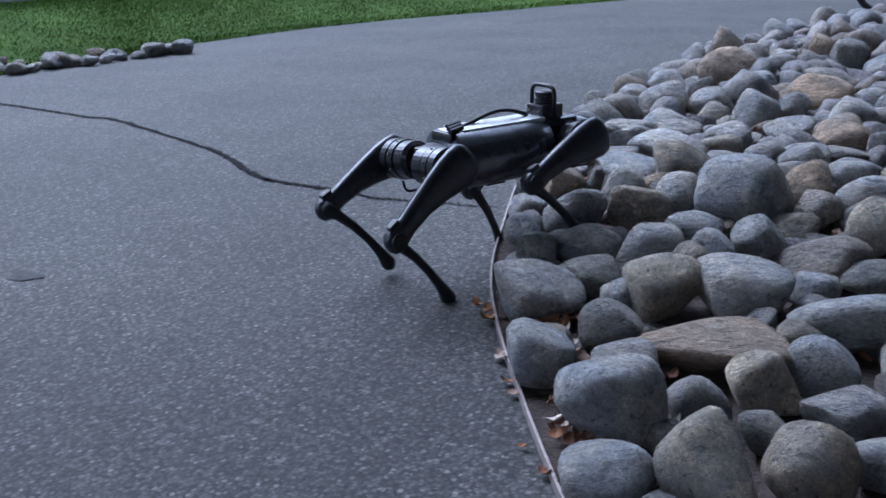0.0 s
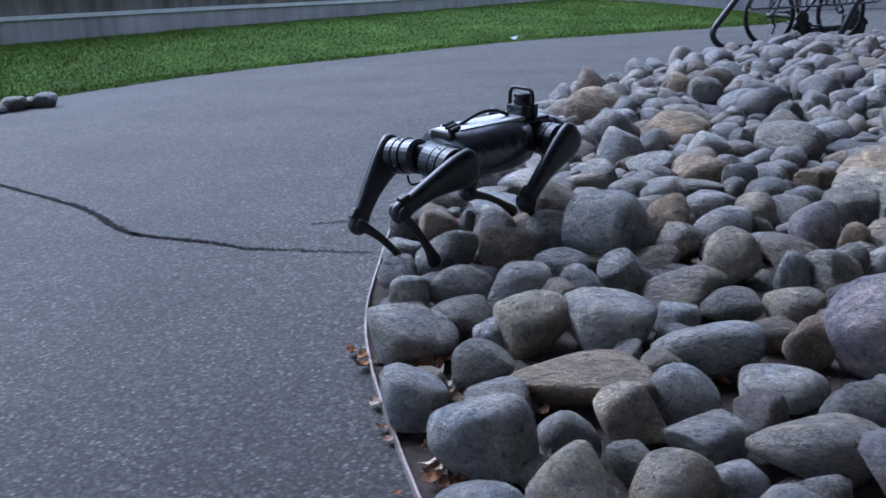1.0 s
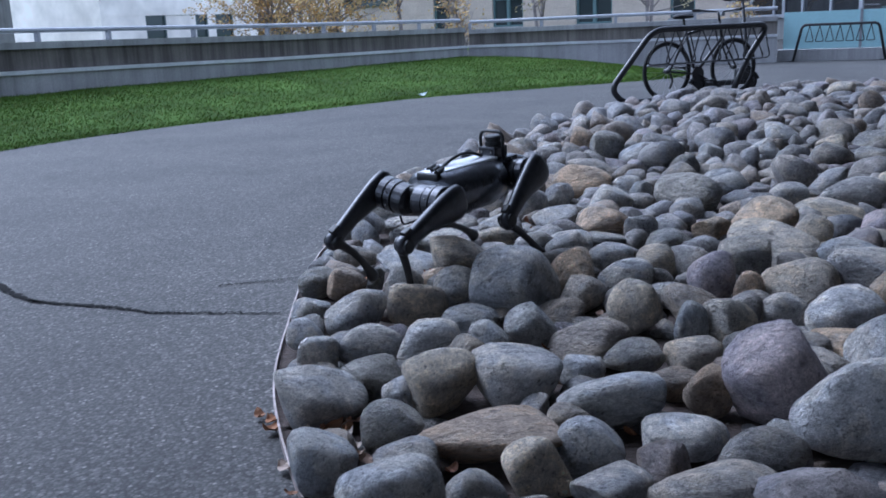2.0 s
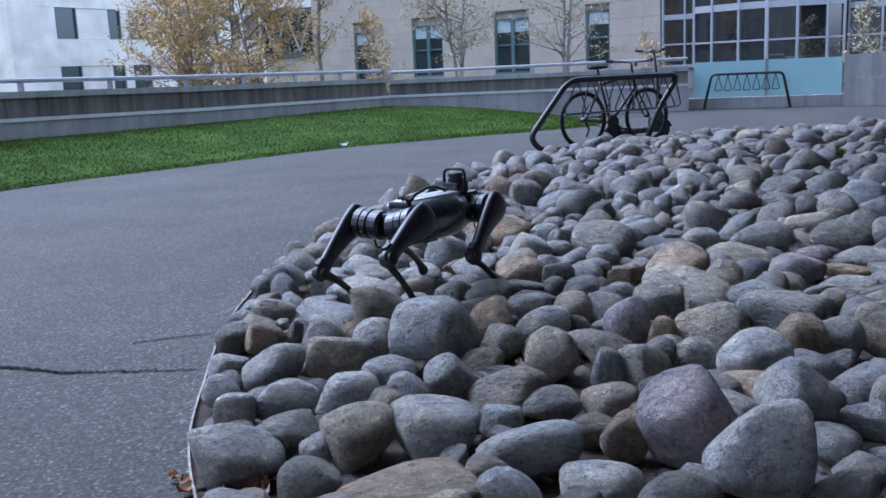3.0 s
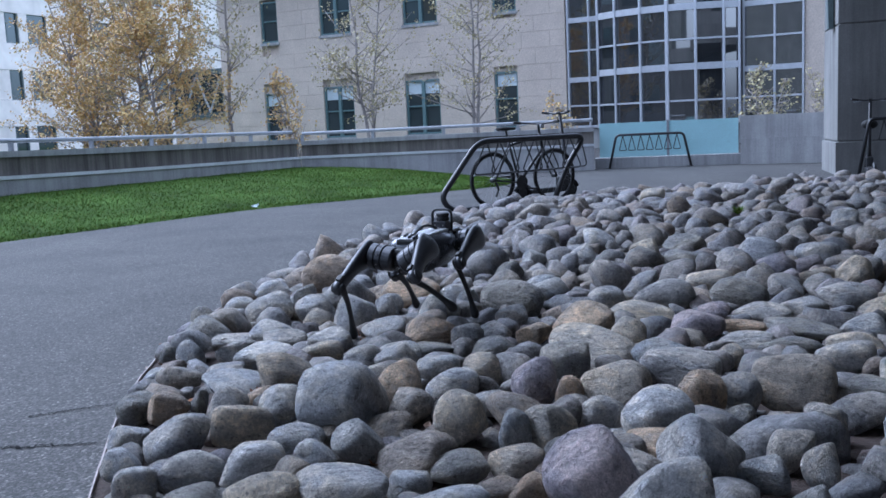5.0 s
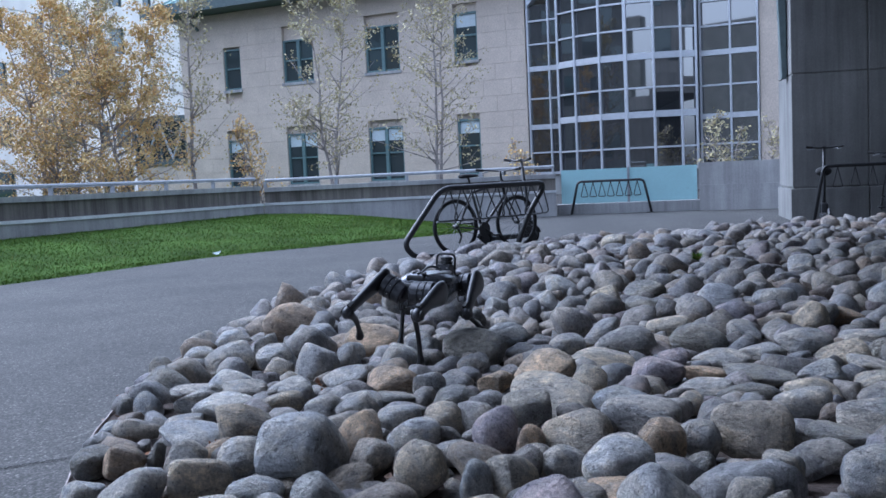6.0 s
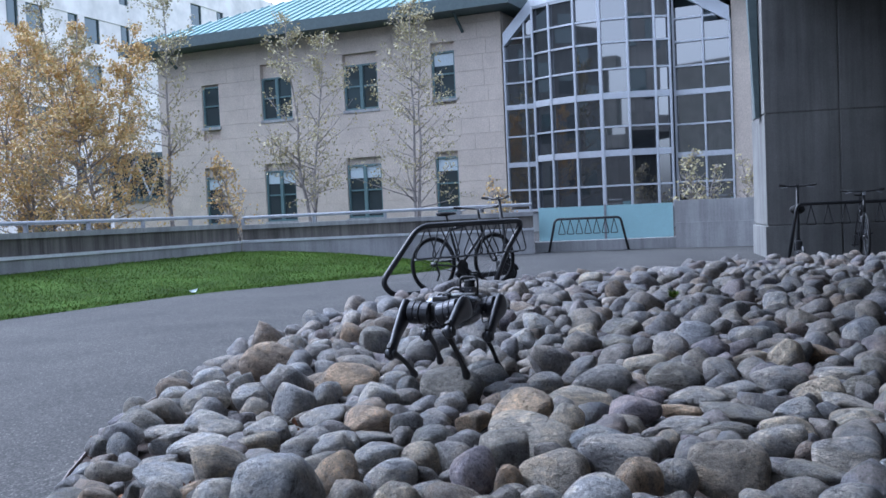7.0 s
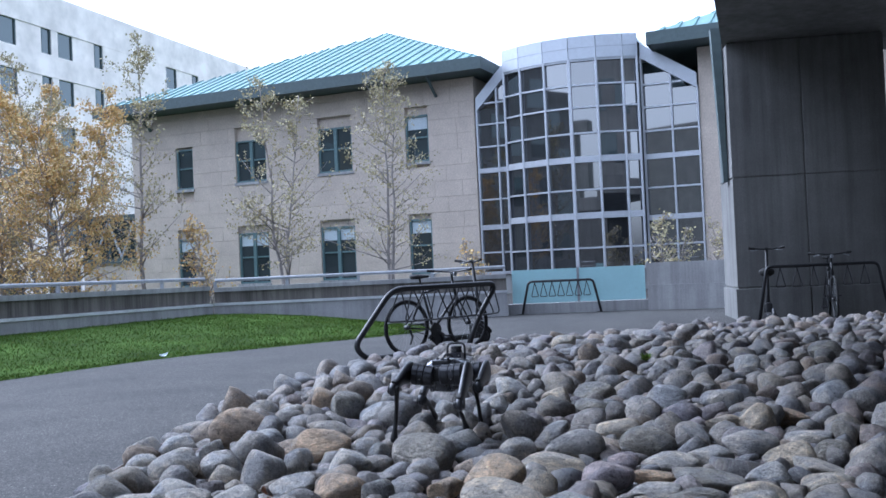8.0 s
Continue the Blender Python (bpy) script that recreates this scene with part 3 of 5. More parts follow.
def course_wall(u0, u1, z0, z1, holes, parent):
    """Stone cladding in courses about 0.6 m high, cut round the openings."""
    z, row = z0, 0
    rng = random.Random(3)
    bm = bmesh.new()
    while z < z1 - 0.01:
        h = min(0.6, z1 - z)
        # spans of this course that no opening takes
        cuts = sorted((a, b) for a, b, c, d in holes if c < z + h - 0.02 and d > z + 0.02)
        spans, at = [], u0
        for a, b in cuts:
            spans.append((at, a))
            at = b
        spans.append((at, u1))
        for a, b in spans:
            x = a
            while x < b - 0.02:
                nx = min(b, x + rng.uniform(1.1, 1.5))
                if b - nx < 0.3:
                    nx = b
                box(bm, x + 0.004, nx - 0.004, -rng.uniform(0, 0.003), 0.2, z + 0.004, z + h - 0.004, m=FACE)
                x = nx
        z, row = z + h, row + 1
    return part("stone_cladding", bm, LIMESTONE, parent)


def hip_roof(parent, u0, u1, v0, v1, z_eave, apex_z, apex_u=None, thick=0.42):
    """A pyramid roof with standing seams, deep fascia and soffit."""
    cu, cv = (u0 + u1) / 2 if apex_u is None else apex_u, (v0 + v1) / 2
    corners = [Vector((u0, v0, z_eave)), Vector((u1, v0, z_eave)), Vector((u1, v1, z_eave)), Vector((u0, v1, z_eave))]
    apex = Vector((cu, cv, apex_z))
    bm = bmesh.new()
    a = bm.verts.new(FACE @ apex)
    cs = [bm.verts.new(FACE @ c) for c in corners]
    for i in range(4):
        bm.faces.new((cs[i], cs[(i + 1) % 4], a))
    bm.faces.new(cs[::-1])
    roof = part("roof", bm, ROOF, parent, "green patina standing-seam metal roof")
    for i in (0, 1, 3):
        seams = bmesh.new()
        p, q = corners[i], corners[(i + 1) % 4]
        mid = (p + q) / 2
        n = int((q - p).length / 0.5)
        for k in range(1, n):
            foot = p.lerp(q, k / n)
            ridge = (apex - p).dot((q - p).normalized()) / (q - p).length
            f = k / n / ridge if k / n < ridge else (1 - k / n) / (1 - ridge)
            top = foot + (apex - p.lerp(q, ridge)) * f
            tube(seams, [FACE @ (foot + Vector((0, 0, 0.03))), FACE @ (top + Vector((0, 0, 0.03)))], 0.035, 4)
        part("seams", seams, ROOF, roof)
    fb = bmesh.new()
    for lim in ((u0 - 0.06, u1 + 0.06, v0 - 0.06, v0), (u0 - 0.06, u1 + 0.06, v1, v1 + 0.06), (u0 - 0.06, u0, v0, v1), (u1, u1 + 0.06, v0, v1)):
        box(fb, *lim, z_eave - thick, z_eave + 0.03, m=FACE)
    part("fascia", fb, FASCIA, roof, "dark green metal fascia")
    part("soffit", boxed(u0, u1, v0, v1, z_eave - thick + 0.02, z_eave - thick + 0.06, m=FACE), FASCIA, roof)


# along the front, up, number of leaves, blind
WINDOWS = [(-14.11, -13.2, 4.97, 6.72, 1, False), (-10.97, -9.44, 5.05, 6.82, 2, False), (-6.91, -5.34, 5.13, 6.95, 2, False), (-2.95, -1.95, 5.24, 7.07, 1, True),
           (-14.15, -13.25, 0.7, 2.79, 1, True), (-10.98, -9.45, 0.75, 2.89, 2, True), (-6.95, -5.35, 0.75, 2.92, 2, True), (-2.95, -1.97, 0.85, 3.0, 1, True)]


def build_main_building():
    b = tagged(empty("stone_building"), "two-storey buff stone building with green metal hip roof", "building")
    holes = [(w[0], w[1], w[2], w[3]) for w in WINDOWS]
    u_left = -16.5
    part("backing", boxed(u_left + 0.05, -0.05, 0.202, 15.9, -0.5, 8.25, m=FACE), LIMESTONE, b)
    course_wall(u_left, 0.0, -0.4, 8.3, holes, b)
    side = part("side_cladding", boxed(-0.04, 0.0, 0.21, 15.9, -0.5, 8.28, m=FACE), LIMESTONE, b)
    for u0, u1, z0, z1, bars, blind in WINDOWS:
        facade_window(b, u0, u1, z0, z1, bars, blind)
    hip_roof(b, u_left - 1.0, 0.75, -1.2, 16.2, 8.72, 12.5, -7.2)
    for u in (-1.55, -15.4):
        part("bracket", tubed([FACE @ Vector((u, -0.02, 7.7)), FACE @ Vector((u, -0.85, 8.33))], 0.07, 6), FASCIA, b)
    k = tagged(empty("glazed_link"), "low link with dark glazing and white diagonal braces", "building")
    part("wall", boxed(-21.5, -16.52, 2.0, 6.0, -0.5, 2.05, m=FACE), LIMESTONE, k)
    part("glazing", boxed(-21.5, -16.52, 2.05, 5.9, 2.09, 4.0, m=FACE), GLASS_WIN, k)
    part("roof_edge", boxed(-21.6, -16.52, 1.85, 6.1, 4.0, 4.25, m=FACE), FASCIA, k)
    part("sill_beam", boxed(-21.6, -16.52, 1.9, 2.05, 1.95, 2.2, m=FACE), FASCIA, k)
    for u in (-21.4, -19.8, -18.2, -16.62):
        part("mullion", boxed(u - 0.05, u + 0.05, 1.93, 2.04, 2.2, 4.0, m=FACE), FASCIA, k)
    for u in (-20.6, -19.0, -17.4):
        for d in (-0.75, 0.75):
            part("brace", tubed([FACE @ Vector((u, 1.88, 2.2)), FACE @ Vector((u + d, 1.88, 3.9))], 0.06, 6), BAY_BAND, k)
    c = tagged(empty("stone_wing"), "buff stone wing with green roof beyond the glass bay", "building")
    part("wall", boxed(8.35, 26, 0.0, 12, -0.5, 8.3, m=FACE), LIMESTONE, c)
    hip_roof(c, 6.9, 24.3, -1.2, 16.2, 8.75, 12.6)


BAY_U = (1.42, 2.17, 3.16, 4.1, 5.03, 5.89, 6.35)
BAY_Z = (0.78, 1.53, 2.66, 3.57, 4.64, 5.56, 6.47, 7.26, 8.12)


def bay_depth(u):
    """How far the bowed front stands out."""
    s = (u - 3.88) / 2.47
    return -0.45 - 0.75 * (1 - s * s)


def slab(bm, p, q, z0, z1, d0, d1):
    """An upright slab between two plan points, from depth d0 to d1 along its own normal."""
    p, q = Vector(p), Vector(q)
    t = (q - p).normalized()
    n = Vector((-t.y, t.x))
    vs = [bm.verts.new(FACE @ Vector((c.x, c.y, z))) for z in (z0, z1) for c in (p + n * d0, q + n * d0, q + n * d1, p + n * d1)]
    for f in ((0, 1, 2, 3), (7, 6, 5, 4), (0, 4, 5, 1), (1, 5, 6, 2), (2, 6, 7, 3), (3, 7, 4, 0)):
        bm.faces.new([vs[i] for i in f])
    bmesh.ops.recalc_face_normals(bm, faces=bm.faces)
    return bm


def build_bay():
    b = tagged(empty("glass_bay"), "bowed curtain-wall bay of dark glass with silver mullions", "glass facade")
    rng = random.Random(8)
    cols = [(u, bay_depth(u)) for u in BAY_U]
    for (p, q) in zip(cols, cols[1:]):
        for z0, z1 in zip(BAY_Z, BAY_Z[1:]):
            tip = rng.uniform(-0.006, 0.006)
            part("pane", slab(bmesh.new(), (p[0], p[1] + tip), (q[0], q[1] - tip), z0, z1, 0.03, 0.05), GLASS_DARK, b)
        for z, h in zip(BAY_Z, (0.05, 0.03, 0.11, 0.03, 0.11, 0.03, 0.03, 0.03, 0.03)):
            part("transom", slab(bmesh.new(), p, q, z - h, z + h, -0.06, 0.02), MULLION, b)
        for z0, z1 in ((8.16, 8.55), (8.56, 8.97)):
            part("cap_panel", slab(bmesh.new(), p, q, z0, z1, -0.09, 0.1), BAY_BAND, b)
    for i, (u, v) in enumerate(cols):
        w = 0.055 if i == 3 else 0.035
        part("mullion", boxed(u - w, u + w, v - 0.1, v + 0.04, 0.72, 8.16, m=FACE), MULLION, b)
    part("roof_deck", boxed(1.3, 6.3, -0.3, 4, 8.8, 8.9, m=FACE), BAY_BAND, b)
    part("room_back", boxed(0.1, 8.3, 3.9, 4.0, -0.4, 9.0, m=FACE), GLASS_WIN, b)
    levels = (0.78, 1.55, 2.5, 3.55, 4.65, 5.55, 6.4, 7.2)
    for us, top in (((0.12, 0.93, 1.25), (7.0, 8.15)), ((6.4, 7.4, 8.3), (8.25, 7.0))):
        a, c = us[0], us[-1]
        for u0, u1 in zip(us, us[1:]):
            def roof_at(u):
                return top[0] + (top[1] - top[0]) * (u - a) / (c - a)
            for z0, z1 in zip(levels, levels[1:] + (8.4,)):
                lim = min(roof_at(u0), roof_at(u1))
                z1 = min(z1, lim)
                if z1 > z0:
                    part("pane", boxed(u0, u1, 0.02, 0.04, z0, z1, m=FACE), GLASS_DARK, b)
            for z, h in zip(levels, (0.05, 0.03, 0.09, 0.03, 0.09, 0.03, 0.03, 0.03)):
                if z < max(roof_at(u0), roof_at(u1)):
                    part("transom", boxed(u0, u1, -0.08, 0.015, z - h, z + h, m=FACE), MULLION, b)
        for u in us:
            part("mullion", boxed(u - 0.03, u + 0.03, -0.1, 0.05, 0.7, top[0] + (top[1] - top[0]) * (u - a) / (c - a), m=FACE), MULLION, b)
        bm = bmesh.new()
        vs = [bm.verts.new(FACE @ Vector(v)) for v in ((a, -0.15, top[0] - 0.1), (c, -0.15, top[1] - 0.1), (c, -0.15, top[1] + 0.42), (a, -0.15, top[0] + 0.42), (a, 0.2, top[0] - 0.1), (c, 0.2, top[1] - 0.1), (c, 0.2, top[1] + 0.42), (a, 0.2, top[0] + 0.42))]
        for f in ((0, 1, 2, 3), (7, 6, 5, 4), (0, 4, 5, 1), (1, 5, 6, 2), (2, 6, 7, 3), (3, 7, 4, 0)):
            bm.faces.new([vs[i] for i in f])
        part("raked_band", bm, BAY_BAND, b)
    part("base_wall", boxed(0.1, 8.3, 0.0, 0.2, -0.4, 0.7, m=FACE), PARAPET_LOW, b)


def build_white_block():
    """The tall pale block in the distance: bands of windows, each a broad pane, a pale panel and a narrow pane."""
    base = pose(-33.4, 71.5, 0, 0, 0, 71.8)
    b = tagged(empty("white_block"), "tall pale precast office block in the distance", "building")
    part("wall", boxed(-16, 60, 0.25, 22, -1, 24.7, m=base), WHITE_WALL, b)
    part("coping", boxed(-16, 60, 0.02, 0.6, 24.7, 24.9, m=base), WHITE_WALL, b)
    part("penthouse", boxed(-16, 10.5, 5, 20, 24.7, 28.4, m=base), WHITE_WALL, b)
    starts = (-12.34, -5.84, 0.66, 7.16, 22.4)
    for f in range(6):
        top = 22.0 - 3.93 * f
        part("spandrel", boxed(-16, 60, 0.0, 0.24, top, (24.69 if f == 0 else top + 1.83), m=base), WHITE_WALL, b)
        at = -16.0
        for u in starts:
            part("pier", boxed(at, u, 0.02, 0.24, top - 2.1, top, m=base), WHITE_WALL, b)
            w = part("window", boxed(u, u + 5.74, 0.2, 0.243, top - 2.1, top, m=base), GLASS_WIN, b, "blue-dark window band")
            part("panel", boxed(u + 1.85, u + 4.6, 0.08, 0.19, top - 2.08, top - 0.02, m=base), WHITE_WALL, w, "pale infill panel")
            for c in (u + 0.06, u + 1.78, u + 4.67, u + 5.68):
                part("mullion", boxed(c - 0.06, c + 0.06, 0.1, 0.19, top - 2.08, top - 0.02, m=base), FASCIA, w)
            at = u + 5.74
        part("pier", boxed(at, 60, 0.02, 0.24, top - 2.1, top, m=base), WHITE_WALL, b)


build_ground()
build_bed()
build_lawn()
build_parapet()
build_pillar()
build_main_building()
build_bay()
build_white_block()


# ---- stones ----
def stone_mesh(seed, level=3):
    """A water-worn cobble that fills a unit box: a rounded block with worn flats and soft hollows."""
    rng = random.Random(seed)
    bm = bmesh.new()
    bmesh.ops.create_icosphere(bm, subdivisions=level, radius=1.0)
    p = rng.uniform(2.0, 3.0)
    flats = [(Vector((rng.gauss(0, 1), rng.gauss(0, 1), rng.gauss(0.2, 1))).normalized(), rng.uniform(0.52, 0.82), rng.uniform(0.75, 0.97)) for _ in range(rng.randint(6, 11))]
    off = Vector((seed * 3.7, seed * 1.3, 0))
    for v in bm.verts:
        d = v.co.normalized()
        r = (abs(d.x) ** p + abs(d.y) ** p + abs(d.z) ** p) ** (-1 / p)
        r *= 1 + 0.20 * noise.noise(d * 0.8 + off) + 0.10 * noise.noise(d * 1.7 + off) + 0.028 * noise.noise(d * 4.0 + off)
        q = d * r
        for n, lim, cut in flats:
            over = q.dot(n) - lim
            if over > 0:
                q -= n * over * cut
        v.co = q
    if level > 2:
        bmesh.ops.smooth_vert(bm, verts=bm.verts, factor=0.55, use_axis_x=True, use_axis_y=True, use_axis_z=True)
    for v in bm.verts:
        d = v.co.normalized()
        v.co *= 1 + 0.016 * noise.noise(d * 6 + off) + 0.008 * noise.noise(d * 13 + off)
    for axis in range(3):
        lo, hi = min(v.co[axis] for v in bm.verts), max(v.co[axis] for v in bm.verts)
        for v in bm.verts:
            v.co[axis] = (v.co[axis] - lo) / (hi - lo) - 0.5
    me = bpy.data.meshes.new("stone")
    bm.to_mesh(me)
    bm.free()
    me.materials.append(STONE)
    me.polygons.foreach_set("use_smooth", [True] * len(me.polygons))
    return me


STONES = [stone_mesh(s) for s in range(24)]
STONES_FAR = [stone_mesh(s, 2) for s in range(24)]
PLACED = []       # plan x, y and the mean radius of each stone laid


def lay_stone(k, x, y, z, length, width, height, turn, tilt=0.0, lean=0.0, label=None):
    ob = new("river_stone", STONES[k % 24])
    ob.matrix_basis = pose(x, y, z, lean, tilt, turn) @ Matrix.Diagonal((length, width, height, 1))
    PLACED.append((x, y, (length + width) / 4))
    return tagged(ob, label or "smooth grey and tan river cobble lying among others", "stone", "river stones in the bed")


KINDS = {"g": STONE_GREY, "b": STONE_BLUE, "t": STONE_TAN, "o": STONE_BROWN, "p": STONE_CREAM, "u": STONE_PURPLE, "d": STONE_DARK, "w": STONE_PALE}
LOOKS = {"g": "smooth mid-grey river cobble", "b": "large blue-grey river cobble with worn flats", "t": "tan-grey rounded river cobble", "o": "brown sandstone cobble with a smooth top", "p": "small round cream-coloured cobble", "u": "purple-grey pitted river cobble", "d": "dark grey flat river cobble", "w": "pale whitish river cobble"}
HEAP_RNG = random.Random(4)


def heap(kind, *stones):
    """Stones of one kind that stand out: plan x, y, length, height and, where it lies askew, its lean along its length."""
    for x, y, w, h, *askew in stones:
        z = 0.02 + 0.42 * h + 0.9 * bed_height(x, y)
        across = math.degrees(math.atan2(y, x)) - 90
        ob = lay_stone(HEAP_RNG.randrange(24), x, y, z, w, w * HEAP_RNG.uniform(0.72, 0.88), 1.18 * h, across + HEAP_RNG.uniform(-9, 9) + 180 * HEAP_RNG.randrange(2), (askew or [HEAP_RNG.gauss(0, 6)])[0], HEAP_RNG.gauss(0, 11), LOOKS[kind] + " lying in the bed")
        ob.material_slots[0].link = "OBJECT"
        ob.material_slots[0].material = KINDS[kind]


heap("g", (-0.50, 1.72, 0.13, 0.11), (-0.24, 1.79, 0.17, 0.09), (-0.70, 1.88, 0.15, 0.09), (-1.01, 2.15, 0.24, 0.14), (-0.53, 2.32, 0.24, 0.15), (0.70, 2.48, 0.10, 0.12), (0.40, 2.54, 0.24, 0.17, -18), (-1.02, 2.57, 0.20, 0.11), (0.65, 2.61, 0.11, 0.14, 35), (1.06, 2.73, 0.21, 0.15), (0.18, 2.80, 0.13, 0.06), (-1.15, 2.80, 0.21, 0.14), (0.82, 2.85, 0.13, 0.12, -25), (0.18, 2.98, 0.16, 0.11), (-0.18, 3.13, 0.15, 0.08), (0.64, 3.13, 0.14, 0.14), (-1.11, 3.16, 0.16, 0.13), (1.28, 3.36, 0.24, 0.12), (0.48, 3.37, 0.29, 0.16))
heap("g", (-0.40, 3.52, 0.17, 0.11), (1.11, 3.58, 0.21, 0.12), (-0.58, 3.69, 0.18, 0.12), (-1.29, 3.70, 0.16, 0.08), (-0.72, 3.75, 0.18, 0.11), (0.82, 3.94, 0.25, 0.07), (-0.32, 4.02, 0.14, 0.14), (-1.36, 4.09, 0.20, 0.10), (-0.95, 4.14, 0.21, 0.12), (1.65, 4.26, 0.26, 0.08), (-1.19, 4.28, 0.21, 0.10), (-0.72, 4.31, 0.21, 0.11, -25), (-1.46, 4.35, 0.23, 0.08), (-0.14, 4.46, 0.16, 0.11), (1.02, 4.48, 0.27, 0.09), (1.23, 4.53, 0.22, 0.10), (-0.92, 4.63, 0.23, 0.18), (-0.77, 4.74, 0.12, 0.14), (1.49, 4.75, 0.28, 0.13))
heap("g", (0.62, 4.78, 0.31, 0.14), (0.33, 4.78, 0.19, 0.12), (-1.17, 4.88, 0.24, 0.15), (-0.79, 4.91, 0.15, 0.11), (-1.45, 4.94, 0.26, 0.16), (1.26, 4.97, 0.18, 0.15), (1.86, 4.97, 0.25, 0.08), (-0.48, 5.13, 0.19, 0.11), (0.53, 5.14, 0.27, 0.11, -30), (-1.82, 5.69, 0.19, 0.12), (1.72, 6.01, 0.27, 0.15), (-1.34, 6.77, 0.20, 0.14), (-1.40, 8.24, 0.24, 0.19), (2.93, 8.43, 0.23, 0.15))
heap("d", (-0.36, 1.68, 0.12, 0.08), (-0.78, 2.03, 0.16, 0.11), (-0.94, 2.30, 0.19, 0.11), (-0.25, 2.54, 0.17, 0.09), (0.60, 2.97, 0.10, 0.08), (1.11, 3.17, 0.24, 0.09), (-1.47, 3.25, 0.16, 0.10), (-1.24, 3.25, 0.07, 0.10), (0.08, 3.58, 0.20, 0.14), (0.98, 3.81, 0.26, 0.08), (-0.20, 3.86, 0.20, 0.10), (-0.47, 3.93, 0.22, 0.07), (-1.66, 4.05, 0.10, 0.10), (1.10, 4.09, 0.31, 0.09), (-1.62, 4.47, 0.25, 0.13, -12), (1.81, 4.57, 0.20, 0.11), (-0.14, 4.79, 0.33, 0.17), (1.00, 4.85, 0.30, 0.15, -10), (-1.60, 4.91, 0.11, 0.09))
heap("d", (-1.80, 4.92, 0.16, 0.11), (2.04, 4.94, 0.13, 0.13), (-1.31, 5.20, 0.15, 0.15), (-0.17, 5.64, 0.19, 0.15), (0.90, 6.03, 0.24, 0.13), (-0.68, 6.38, 0.24, 0.20), (1.05, 6.83, 0.31, 0.14), (3.37, 8.40, 0.36, 0.20), (2.15, 8.74, 0.20, 0.16))
heap("t", (-0.44, 1.48, 0.17, 0.17), (-0.27, 1.55, 0.16, 0.14), (-0.72, 2.27, 0.20, 0.15), (-0.09, 2.53, 0.16, 0.10), (0.00, 2.80, 0.18, 0.13), (-0.27, 2.88, 0.17, 0.16), (-0.97, 2.89, 0.20, 0.13), (0.82, 3.19, 0.28, 0.18), (0.24, 3.20, 0.24, 0.16), (-0.99, 3.52, 0.23, 0.15), (-0.22, 3.56, 0.18, 0.11), (0.72, 3.69, 0.10, 0.09), (1.23, 3.82, 0.23, 0.09), (0.20, 3.82, 0.36, 0.11, 8), (-0.94, 3.91, 0.18, 0.11), (1.54, 3.93, 0.21, 0.09), (0.36, 4.06, 0.17, 0.12), (0.46, 4.46, 0.33, 0.10, 8), (1.59, 4.49, 0.25, 0.12, -10))
heap("t", (-1.13, 4.73, 0.17, 0.10), (0.93, 5.29, 0.25, 0.13), (1.70, 5.30, 0.22, 0.17, -25), (1.54, 5.36, 0.23, 0.11), (0.75, 6.65, 0.22, 0.15), (1.28, 10.50, 0.32, 0.21, -25))
heap("b", (-0.59, 1.42, 0.17, 0.12), (-0.65, 1.63, 0.22, 0.18), (-0.88, 1.83, 0.16, 0.13), (-0.30, 1.95, 0.16, 0.12), (0.10, 2.12, 0.10, 0.06), (0.59, 2.16, 0.12, 0.13), (-0.28, 2.20, 0.26, 0.12), (-0.38, 2.44, 0.13, 0.08, 15), (0.56, 2.49, 0.14, 0.09), (-0.67, 2.60, 0.13, 0.11), (-0.57, 2.74, 0.16, 0.12), (-0.10, 2.77, 0.10, 0.13), (-0.77, 2.79, 0.18, 0.10), (-0.67, 3.04, 0.31, 0.22), (1.34, 3.15, 0.15, 0.09), (-1.21, 3.51, 0.24, 0.07), (0.45, 3.62, 0.22, 0.14, -15), (-1.58, 3.72, 0.14, 0.08), (-1.55, 4.01, 0.13, 0.13))
heap("b", (1.35, 4.06, 0.21, 0.12), (-0.37, 4.85, 0.13, 0.13), (0.05, 5.02, 0.25, 0.14), (0.03, 5.19, 0.21, 0.13), (-1.06, 5.51, 0.24, 0.13), (2.38, 5.92, 0.23, 0.19), (-0.02, 6.22, 0.17, 0.15), (-0.46, 6.22, 0.27, 0.14), (1.42, 6.32, 0.31, 0.16))
heap("o", (-0.53, 2.01, 0.35, 0.11, 6), (-0.05, 2.29, 0.12, 0.12), (0.33, 2.74, 0.23, 0.07, -8), (0.50, 3.07, 0.16, 0.16), (0.08, 3.18, 0.10, 0.12), (-1.34, 3.21, 0.15, 0.11), (-0.51, 3.26, 0.16, 0.16), (-1.04, 3.33, 0.12, 0.07), (-0.03, 4.05, 0.17, 0.11), (0.88, 4.18, 0.20, 0.07), (0.18, 4.20, 0.30, 0.12), (-0.50, 4.20, 0.25, 0.12), (-0.74, 5.15, 0.40, 0.17), (1.98, 5.52, 0.20, 0.10), (-1.29, 5.84, 0.38, 0.22), (-0.86, 6.60, 0.19, 0.19), (-0.89, 6.82, 0.18, 0.18))
heap("p", (-0.40, 1.84, 0.15, 0.13))
